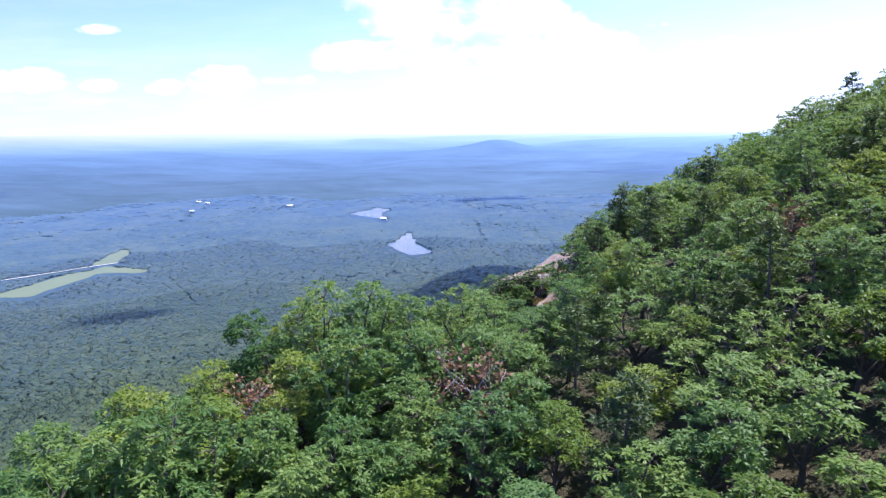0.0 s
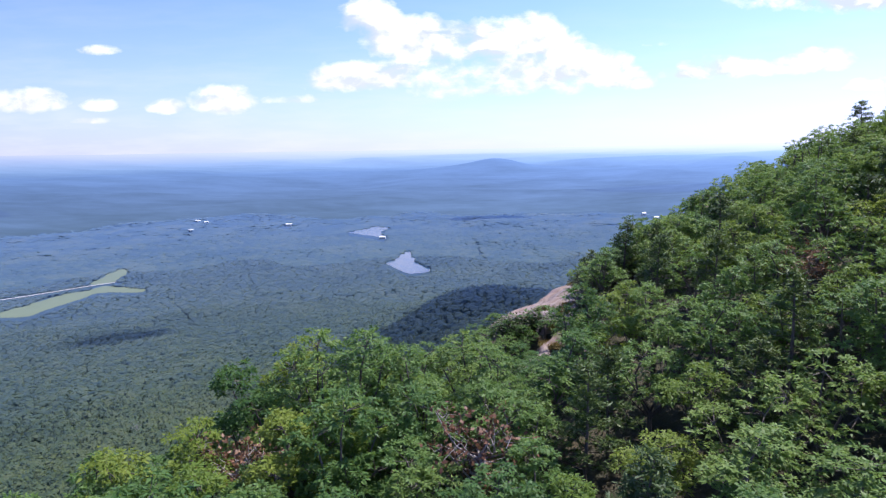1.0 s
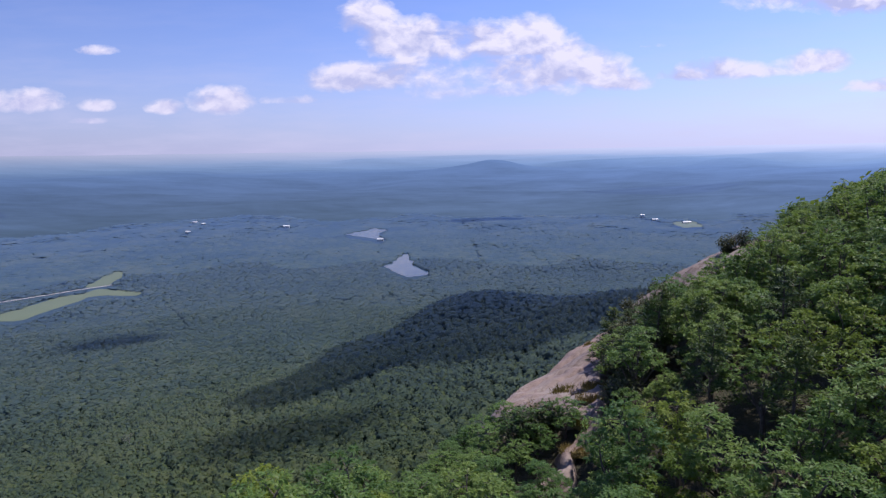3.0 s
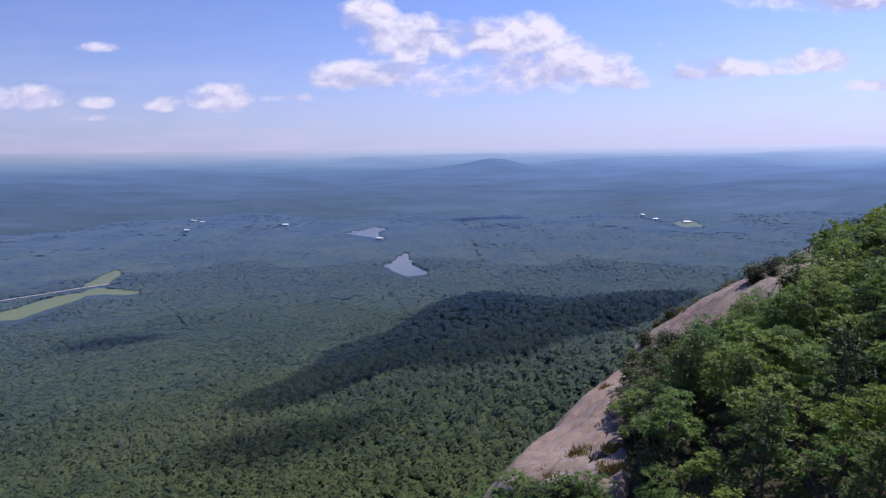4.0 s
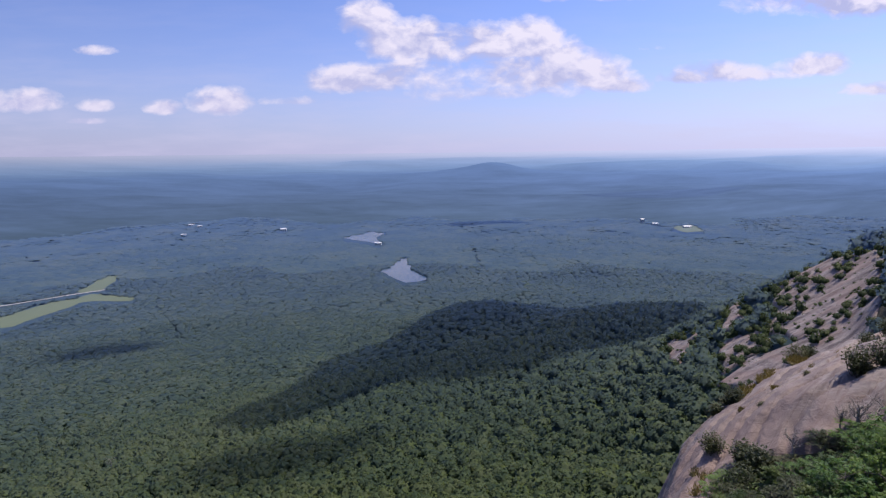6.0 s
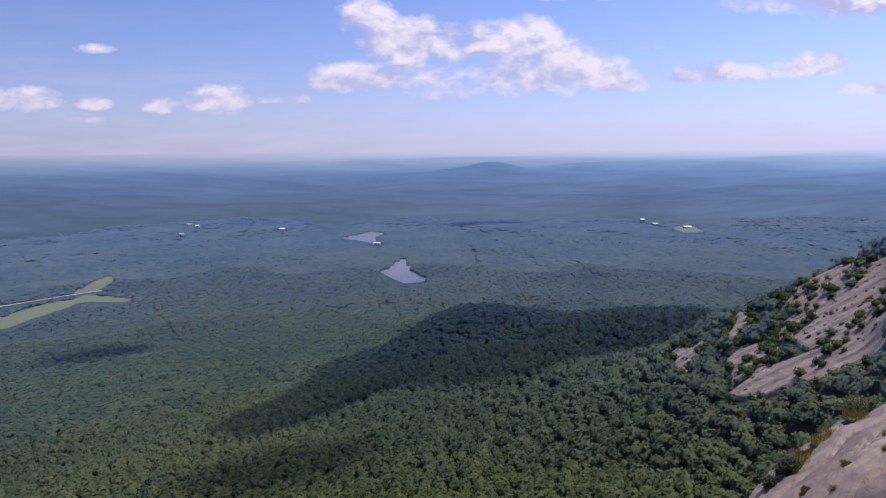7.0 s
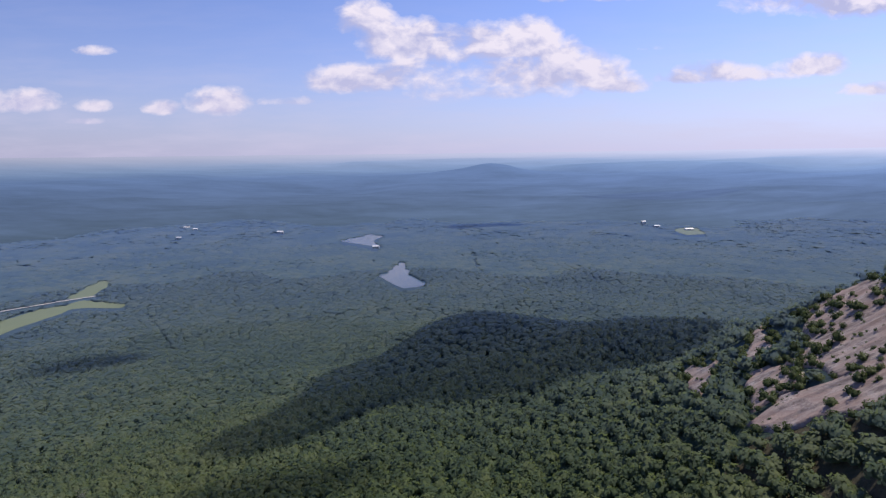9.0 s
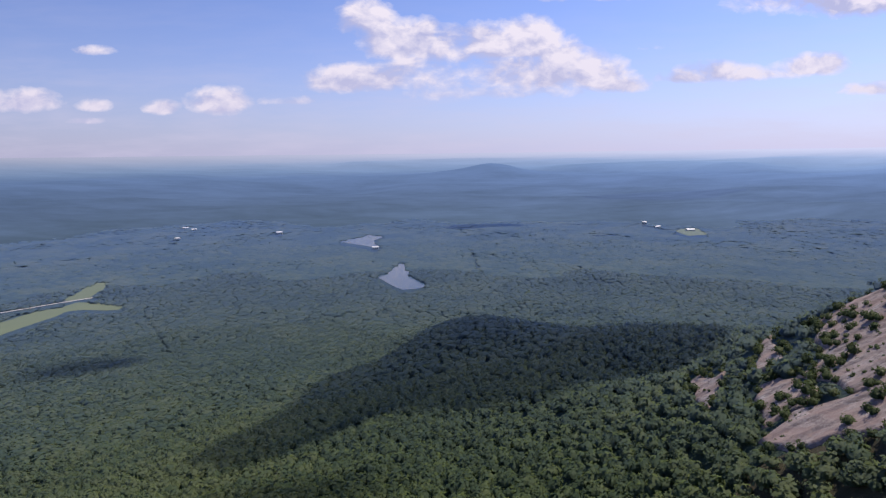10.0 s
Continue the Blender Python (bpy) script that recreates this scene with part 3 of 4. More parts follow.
def bare_tree(seed, tall, wide, label, withered=0):
    rng = np.random.default_rng(seed)
    thing = tree_thing("dead_tree", label, "tree", "dead trees")
    wood, tips = [tube(bent(rng, (0, 0, -0.5), (0.2, 0.1, tall * 0.6), 5, 0.05), np.linspace(0.12, 0.06, 5))], []
    for k in range(11):
        a = k * 2.4 + rng.random()
        begin = np.array([0.2, 0.1, tall * 0.6]) * (0.5 + 0.5 * rng.random())
        end = begin + np.array([np.cos(a) * wide, np.sin(a) * wide, tall * (0.15 + 0.3 * rng.random())]) * (0.6 + 0.4 * rng.random())
        wood.append(tube(bent(rng, begin, end, 5, 0.1), np.linspace(0.05, 0.012, 5), 4))
        for _ in range(7):
            at = begin + (end - begin) * (0.4 + 0.6 * rng.random())
            tip = at + rng.normal(0, 0.28, 3) * wide + (0, 0, 0.15)
            wood.append(tube(np.array([at, (at + tip) / 2 + rng.normal(0, 0.07, 3), tip]), (0.018, 0.012, 0.006), 3))
            tips.append(tip)
    part("trunk", *join(wood), DEAD, thing, "pale bare branching wood")
    if withered:
        part("crown", *leaves(rng, tips, (0.3, 0.3, 0.25), withered, 0.2, 0.5), BROWN, thing, "withered red-brown leaves", flat=True)
    return thing


def shrub(seed, tall, wide, label):
    rng = np.random.default_rng(seed)
    thing = tree_thing("shrub", label, "shrub", "shrubs of the rock ledge")
    wood, tips = [], []
    for k in range(14):
        a, reach = k * 2.4, wide * math.sqrt((k + 0.5) / 14) * 0.8
        end = np.array([np.cos(a) * reach, np.sin(a) * reach, tall * (0.95 - 0.62 * (reach / wide) ** 2)])
        wood.append(tube(bent(rng, (0, 0, -0.2), end, 4, 0.06), np.linspace(0.035, 0.01, 4), 4))
        tips += [end, end * 0.8, end * 0.58, end * 0.34]
    part("trunk", *join(wood), BARK, thing, "many thin brown stems")
    part("crown", *leaves(rng, tips, (wide * 0.32, wide * 0.32, tall * 0.24), 34, 0.15, 0.1), SHRUB, thing, "dense small dark-green leaves", flat=True)
    return thing


def scatter(rng, count, box, gap, allowed):
    """Places along and outwards from the brink that keep their distance."""
    s = rng.uniform(box[0], box[1], count)
    d = rng.uniform(box[2], box[3], count)
    keep = []
    cells = {}
    for i in np.flatnonzero(allowed(s, d)):
        key = (int(s[i] // gap), int(d[i] // gap))
        near = [j for a in (-1, 0, 1) for b in (-1, 0, 1) for j in cells.get((key[0] + a, key[1] + b), ())]
        if all((s[i] - s[j]) ** 2 + (d[i] - d[j]) ** 2 > gap * gap for j in near):
            cells.setdefault(key, []).append(i)
            keep.append(i)
    return np.stack([s[keep], d[keep]], -1)


def ledge_reach(s, d):
    """Metres by which a place lies within the bare granite of the brink; below 0 it is wooded."""
    slab = d - np.interp(s, [-3, -2, 2, 5, 8, 13, 17, 22, 23.5, 24.2, 24.8, 27, 33, 41, 55, 75], [-2.0, -6.3, -5.3, -3.5, -2.2, -0.2, 0.8, 1.2, -0.3, -3.5, -6.5, -8, -8, -8.5, -12, -8])
    slab = np.where(s < -2, np.minimum(slab, s + 2), slab)
    t = np.clip((s + 8.5) / 7.5, 0, 1)
    path = 0.75 - np.abs(d - (-6.6 + 0.7 * t) + 0.5 * np.sin(s * 1.7)) - 4 * np.maximum(0, np.abs(s + 4.7) - 4)
    strip = 0.1 - np.abs(d - 1.2 + 0.25 * (s + 5)) - 2 * np.maximum(0, np.abs(s + 5.0) - 1.6)
    path = np.maximum(path, strip)
    return np.maximum(slab, path)


def stature(s, d):
    """Trees grow taller where the mountain's shoulder falls away, and stay low on its thin-soiled top."""
    along, rows = [-40, -32, -24, -16, -10, 0], ((0.65, 0.68, 0.68, 0.8, 0.84, 0.92), (0.8, 0.8, 0.78, 0.88, 0.86, 0.95), (1.12, 1.34, 1.15, 1.04, 0.9, 0.95), (0.95, 1.3, 1.28, 1.08, 0.95, 0.95), (0.6, 0.85, 1.26, 1.05, 0.9, 0.9), (0.5, 0.5, 0.85, 0.85, 0.9, 0.9))
    return float(np.interp(d, [-20, -12, -6, -1, 4, 9], [np.interp(s, along, row) for row in rows]))


def tallest(s, d):
    """Metres that a tree reaches in the thin soil behind the bare ledge."""
    along = [0, 8, 16, 20, 24, 28, 36]
    rows = ((8, 8, 8, 7.2, 6, 4.7, 2.5), (5.7, 6.3, 6.0, 4.8, 3.0, 2.2, 1.0), (3.5, 5.2, 5.0, 3.6, 2.0, 0.5, 0), (2.5, 3.2, 2.8, 2.2, 1.0, 0, 0))
    return float(np.interp(d, [-12, -8, -6, -3], [np.interp(s, along, row) for row in rows])) if s > -1 else 9.0


def planted(kinds, places, rng, lean=4.0, scale=1.0):
    for k, (s, d) in enumerate(places):
        x, y = from_brink(s, d)
        src = kinds[int(rng.integers(len(kinds)))]
        size = scale * rng.uniform(0.9, 1.08) * (stature(s, d) if scale == 1.0 else 1.0)
        if tallest(s, d) < 1.3:
            continue
        size = min(size, tallest(s, d) / 6.0 * rng.uniform(0.82, 1.05))
        m = pose(x, y, float(height(x, y)), rng.normal(0, lean), rng.normal(0, lean), rng.uniform(0, 360))
        wide = size if size > 1 else max(size ** 0.6, 0.92 * scale ** 0.5)
        copy_thing(src, m @ Matrix.Diagonal((wide, wide, size * rng.uniform(0.94, 1.05), 1)))


def wooded(s, d):
    """Where full-grown trees stand on the mountain top."""
    top = (ledge_reach(s, d) < -1.3) & (d < 0) & ~((s > 28) & (s < 52) & (d > -10.5)) & ~((s > 3) & (s < 28) & (d > -5.5)) & ~((s > -15) & (s < 0) & (d > -11))
    below = (s < -15) & (d < 10) | (s < 0) & (d > 4.5) & (d < 11)
    return top | below


def low_growth(s, d):
    """Where stunted trees and shrubs keep below the view of the ledge."""
    return (s > -16) & (s < -1) & (d > -10.5) & (d < 4.5) & (ledge_reach(s, d) < -0.8)


def build_mountain_trees():
    rng = np.random.default_rng(5)
    text = "broad-leaved green tree with a dense uneven crown on the mountain slope"
    young = "young yellow-green broad-leaved tree on the mountain slope"
    needle = "dark slender mountain pine with tiers of feathery needles"
    oaks = [broadleaf(10 + k, 5.7 + 0.5 * (k % 3), 1.75 + 0.2 * (k % 4), text) for k in range(6)]
    thin = [broadleaf(20 + k, 5.8 + 0.5 * (k % 3), 1.9 + 0.2 * (k % 3), text, 26, 0.20) for k in range(4)]
    fine = [broadleaf(40 + k, 5.7 + 0.5 * (k % 3), 1.75 + 0.2 * (k % 4), text, 46, 0.178, 14) for k in range(4)]
    limes = [broadleaf(30 + k, 5.2, 1.7, young, 38, 0.16, mat=LIME, name="young_tree") for k in range(2)]
    scrub = [broadleaf(34 + k, 5.2, 1.9, "olive-brown stunted tree behind the bare granite", 38, 0.16, mat=SHRUB, name="stunted_tree") for k in range(2)]
    pines = [pine(50 + k, 7.2 - 0.6 * k, 1.9, needle) for k in range(3)]
    places = scatter(rng, 16000, (-52, 85, -50, 11), 2.25, wooded)
    places = places[places[:, 0] < 36]
    px, py = from_brink(places[:, 0], places[:, 1])
    places = places[py - 6 > np.abs(px) * 1.15]
    pick, close = rng.random(len(places)), places[:, 0] < 2
    close &= places[:, 1] > -34
    nearest = close & (places[:, 0] < -22)
    planted(fine, places[(pick < 0.6) & nearest], rng)
    planted(oaks, places[(pick < 0.6) & close & ~nearest], rng)
    ledge_side = ~close & (places[:, 0] < 22) & (places[:, 1] > -24)
    planted(fine, places[(pick < 0.82) & ledge_side], rng)
    planted(thin, places[(pick < 0.82) & ~close & ~ledge_side], rng)
    planted(limes, places[(pick >= 0.6) & (pick < 0.84) & close], rng)
    fill = scatter(rng, 3000, (-42, -13, -12, 8), 2.7, wooded)
    planted(fine, fill, rng, 5.0, 0.8)
    low = scatter(rng, 2500, (-17, 0, -11, 5), 1.75, low_growth)
    planted(fine + oaks[:2], low, rng, 5.0, 0.44)
    low = scatter(rng, 2500, (1, 28, -6.5, 1.0), 1.75, lambda s, d: ledge_reach(s, d) < -0.5)
    pick2 = rng.random(len(low))
    planted(fine, low[pick2 < 0.3], rng, 5.0, 0.62)
    planted(scrub, low[(pick2 >= 0.3) & (pick2 < 0.7)], rng, 5.0, 0.6)
    planted(pines, low[pick2 >= 0.7], rng, 2.0, 0.55)
    planted(pines, places[(pick >= 0.84) & (places[:, 0] < 40) & (places[:, 1] < np.where(places[:, 0] < -8, -14, -4))], rng, 2.0)
    for ob in oaks + thin + fine + limes + scrub + pines:
        for o in (*ob.children_recursive, ob):
            bpy.data.objects.remove(o)


build_mountain_trees()

# ---- granite ----
def build_ledge():
    s, d = np.meshgrid(np.linspace(-22, 80, 330), np.linspace(-16, 26, 150), indexing="ij")
    x, y = from_brink(s, d)
    z = height(x, y)
    on = smooth(-0.6, 0.6, ledge_reach(s, d) + 0.8 * rolling(x, y, 7, 4, 60))
    on = on * (1 - smooth(70, 79, s)) * (1 - smooth(14, 24, d + 4 * rolling(x, y, 9, 3, 66))) * (1 - smooth(4, 9, d - s * 0.6))
    layer = s * 0.35 + d * 1.0 + 2.5 * rolling(x, y, 12, 2, 72)           # exfoliating sheets, each a low step
    step = np.abs((layer / 2.2) % 1.0 - 0.5) * 2
    z = z - 0.9 + on * (1.2 + 0.3 * rolling(x, y, 6, 4, 70) + 0.45 * smooth(0.15, 0.3, step) + 0.16 * rolling(x, y, 1.5, 2, 75))
    ob = mesh_object("rock_ledge", np.stack([x, y, z], -1), sheet_faces(*s.shape), LEDGE_ROCK)
    tagged(ob, "bare pinkish-grey granite ledge at the mountain's brink", "rock", kind="structure")


FACES = [[(253, 62), (257, 58), (264, 51), (263, 44), (263, 34), (269, 22), (262, 8), (236, 6), (236, 22), (239, 31), (239, 40), (239, 46), (246, 55)],
         [(286, 71), (293, 71), (294, 63), (284, 54), (276, 47), (267, 44), (266, 51), (260, 60), (272, 64)],
         [(323, 108), (337, 105), (321, 102), (316, 94), (322, 89), (302, 87), (288, 87), (298, 94), (311, 101)],
         [(304, 78), (309, 74), (332, 78), (342, 74), (324, 72), (309, 63), (304, 63), (305, 72)],
         [(323, 57), (331, 55), (335, 49), (340, 43), (338, 34), (330, 26), (316, 12), (268, 8), (266, 19), (265, 34), (274, 42), (290, 56), (292, 49), (303, 50)]]


def bare_rock(s, d):
    """Above 0 where the steep mountainside is bare granite."""
    s, d = np.asarray(s, float), np.asarray(d, float)
    s, d = s + 2.5 * rolling(s, d, 14, 3, 81), d + 2.5 * rolling(s, d, 12, 3, 82)
    best = np.full(s.shape, -1e9)
    for face in FACES:
        gap = np.full(s.shape, 1e9)
        for (a0, b0), (a1, b1) in zip(face, face[1:] + face[:1]):
            t = np.clip(((s - a0) * (a1 - a0) + (d - b0) * (b1 - b0)) / ((a1 - a0) ** 2 + (b1 - b0) ** 2), 0, 1)
            gap = np.minimum(gap, np.hypot(s - a0 - t * (a1 - a0), d - b0 - t * (b1 - b0)))
        best = np.maximum(best, np.where(within(s.ravel(), d.ravel(), face).reshape(s.shape), gap, -gap) / 6.0)
    return best


def build_far_face():
    s, d = np.meshgrid(np.linspace(200, 410, 280), np.linspace(-4, 126, 180), indexing="ij")
    x, y = from_brink(s, d)
    bed = (s * 0.953 + d * 0.294 + 3 * rolling(x, y, 40, 3, 86)) / 8.0          # sheets of rock, one stepped over the next
    part_bed = (bed * 3.1 + 0.7 * rolling(x, y, 15, 3, 87)) % 1.0
    crack = smooth(0.08, 0.0, part_bed) * smooth(-0.1, 0.2, rolling(x, y, 12, 2, 88))
    shape = 4.2 - 0.6 * rolling(x, y, 14, 3, 21) + 0.5 * rolling(x, y, 40, 4, 83) + 0.9 * smooth(0.0, 0.16, bed % 1.0) * (1 - bed % 1.0) + 0.3 * rolling(s * 1.2, d * 0.8, 5, 4, 84) - 0.7 * crack
    z = height(x, y) - 3.0 + smooth(-0.25, 0.15, bare_rock(s, d)) * shape
    ob = mesh_object("rock_face", np.stack([x, y, z], -1), sheet_faces(*s.shape), GRANITE)
    tagged(ob, "weathered granite slabs on a steep mountainside", "rock", kind="structure")


build_ledge()
build_far_face()

# ---- woods of the slopes and the valley ----
def ball(level):
    bm = bmesh.new()
    bmesh.ops.create_icosphere(bm, subdivisions=level, radius=1.0)
    v = np.array([p.co[:] for p in bm.verts])
    f = np.array([[p.index for p in q.verts] for q in bm.faces])
    bm.free()
    return v, f


def dome_shape(rng, level):
    """The top of one crown, of unit radius, as it shows from far off."""
    v, f = ball(level)
    f = f[(v[f][:, :, 2].max(axis=1) > 0.05)]
    return v * (1 + rng.normal(0, 0.07, (len(v), 1))), f, v


def crown_shape(rng, sprays, size, ragged):
    """One crown of unit radius: a lumpy core and small sprays of foliage over it; verts, triangles, normals."""
    v, f = ball(2 if sprays > 100 or not ragged else 1)
    f = f[(v[f][:, :, 2].max(axis=1) > (-0.3 if ragged else 0.1))]
    loose = ragged or 0.06
    knob = 0.22 + loose
    heaps = rng.normal(0, 1, (12, 3)) * (1, 1, 0.6) + (0, 0, 0.35)
    heaps /= np.linalg.norm(heaps, axis=1)[:, None]

    def out(way):
        """How far the crown reaches each way."""
        return 1.03 - knob + knob * np.max(np.clip(way @ heaps.T, 0, 1) ** (9 if ragged else 6), axis=1)

    core = v * (out(v) * (1 - loose))[:, None]
    w = rng.normal(0, 1, (sprays, 3))
    w /= np.linalg.norm(w, axis=1)[:, None]
    w[:, 2] = np.where(w[:, 2] < -0.2, -w[:, 2], w[:, 2])
    at = w * (out(w) * rng.uniform(1 - loose, 1 + loose, sprays))[:, None]
    face = w + rng.normal(0, 3 * loose, (sprays, 3))
    face /= np.linalg.norm(face, axis=1)[:, None]
    one = np.cross(face, rng.normal(0, 1, (sprays, 3)))
    one /= np.linalg.norm(one, axis=1)[:, None]
    two = np.cross(face, one)
    r = (size * rng.uniform(0.7, 1.35, sprays))[:, None]
    leafs = np.stack([at - one * r, at + two * r * 0.8 + face * r * 0.3, at + one * r, at - two * r * 0.8 - face * r * 0.25], 1).reshape(-1, 3)
    k = len(core) + np.arange(sprays)[:, None] * 4
    tris = np.concatenate([f, k + (0, 2, 1), k + (0, 3, 2)])
    slope = np.concatenate([v, np.repeat(w * 0.5 + face * 0.6, 4, axis=0)])
    return np.concatenate([core, leafs]), tris, slope / np.linalg.norm(slope, axis=1)[:, None]


def crowns(name, places, sprays, size, label, rng, width=(4.2, 6.2), squat=1.0, mat=None, sink=None, ragged=0.14, level=0.45):
    """Leafy crowns joined into one stretch of woods; places are rows of x, y."""
    z = height(places[:, 0], places[:, 1])
    kinds = [crown_shape(rng, sprays, size, ragged) if sprays else dome_shape(rng, size) for _ in range(9)]
    which = rng.integers(0, 9, len(places))
    allv, allf, alln, tone, at = [], [], [], [], 0
    for k, (base, tris, slope) in enumerate(kinds):
        own = which == k
        m = int(own.sum())
        r = rng.uniform(*width, m)
        tall = r * rng.uniform(0.8, 1.2, m) * squat
        a = rng.uniform(0, 2 * np.pi, m)
        c, s = np.cos(a)[:, None], np.sin(a)[:, None]
        turned = [np.stack([b[None, :, 0] * c - b[None, :, 1] * s, b[None, :, 0] * s + b[None, :, 1] * c, b[None, :, 2] + 0 * c], -1) for b in (base, slope)]
        size3 = np.stack([r, r, tall], -1)[:, None]
        foot = np.stack([places[own, 0], places[own, 1], z[own] + (r * 0.85 if sink is None else sink)], -1)[:, None]
        allv.append((turned[0] * size3 + foot).reshape(-1, 3))
        alln.append((turned[1] / size3).reshape(-1, 3))
        allf.append((tris[None] + (at + np.arange(m) * len(base))[:, None, None]).reshape(-1, 3))
        tone.append(np.repeat(rng.random(m), len(base)))
        at += m * len(base)
    lean = np.concatenate(alln)
    lean /= np.linalg.norm(lean, axis=1)[:, None]
    lean += (0, 0, level)                        # foliage faces the sky more than its outline does
    lean /= np.linalg.norm(lean, axis=1)[:, None]
    ob = mesh_object(name, np.concatenate(allv), np.concatenate(allf), mat or CANOPY, normals=lean)
    ob.data.attributes.new("crown_kind", "FLOAT", "POINT").data.foreach_set("value", np.concatenate(tone).astype(np.float32))
    tagged(ob, label, "woods", kind="stuff")
    return ob


LAKE = [(-150, 1445), (-123, 1498), (-118, 1620), (-90, 1612), (-73, 1454), (-34, 1341), (-58, 1310), (-83, 1300), (-116, 1370)]
POND = [(-335, 2044), (-292, 2110), (-256, 2205), (-195, 2130), (-219, 2022), (-186, 1944), (-188, 1870), (-216, 1915), (-258, 1955)]
MEADOW_LOW = [(-719, 1082), (-712, 1157), (-679, 1185), (-674, 1228), (-570, 1188), (-561, 1158), (-628, 1165), (-652, 1154), (-655, 1105), (-663, 1053), (-666, 985), (-740, 985)]
MEADOW_UP = [(-713, 1244), (-730, 1347), (-744, 1405), (-720, 1416), (-713, 1410), (-685, 1328), (-682, 1291), (-674, 1252), (-698, 1234)]
LAWN = [(774, 2221), (861, 2298), (875, 2211), (839, 2091), (764, 2069)]
HOUSES = ((825, 2200), (-549, 2192), (-913, 2322), (-856, 2251), (-830, 2049), (724, 2367), (745, 2290), (-193, 1858))
ROADSIDE = [(-812, 1108), (-668, 1262), (-650, 1272), (-645, 1255), (-700, 1205), (-785, 1100)]
GULLY = [(-520, 1150), (-514, 1150), (-396, 946), (-337, 852), (-343, 850), (-402, 940)]
POWER_CUT = [(66, 1800), (78, 1800), (88, 1440), (76, 1440)]
CLEAR = [GULLY, POWER_CUT, LAKE, POND, MEADOW_LOW, MEADOW_UP, LAWN, ROADSIDE]


def patch(name, corners, mat, lift, label, category):
    """A level piece of ground with a softly uneven outline."""
    pts = np.array(corners, float)
    closed = np.concatenate([pts, pts[:1]])
    t = np.linspace(0, len(pts), len(pts) * 6, endpoint=False)
    line = np.stack([np.interp(t, np.arange(len(closed)), closed[:, i]) for i in (0, 1)], -1)
    line = (np.roll(line, 1, 0) + line * 2 + np.roll(line, -1, 0)) / 4
    line += 4 * np.stack([rolling(line[:, 0], line[:, 1], 40, 2, 5), rolling(line[:, 0], line[:, 1], 40, 2, 6)], -1)
    bm = bmesh.new()
    loop = [bm.verts.new((px, py, PLAIN + lift)) for px, py in line]
    bmesh.ops.triangulate(bm, faces=[bm.faces.new(loop)])
    me = bpy.data.meshes.new(name)
    bm.to_mesh(me)
    bm.free()
    me.materials.append(mat)
    tagged(new(name, me), label, category, kind="structure")


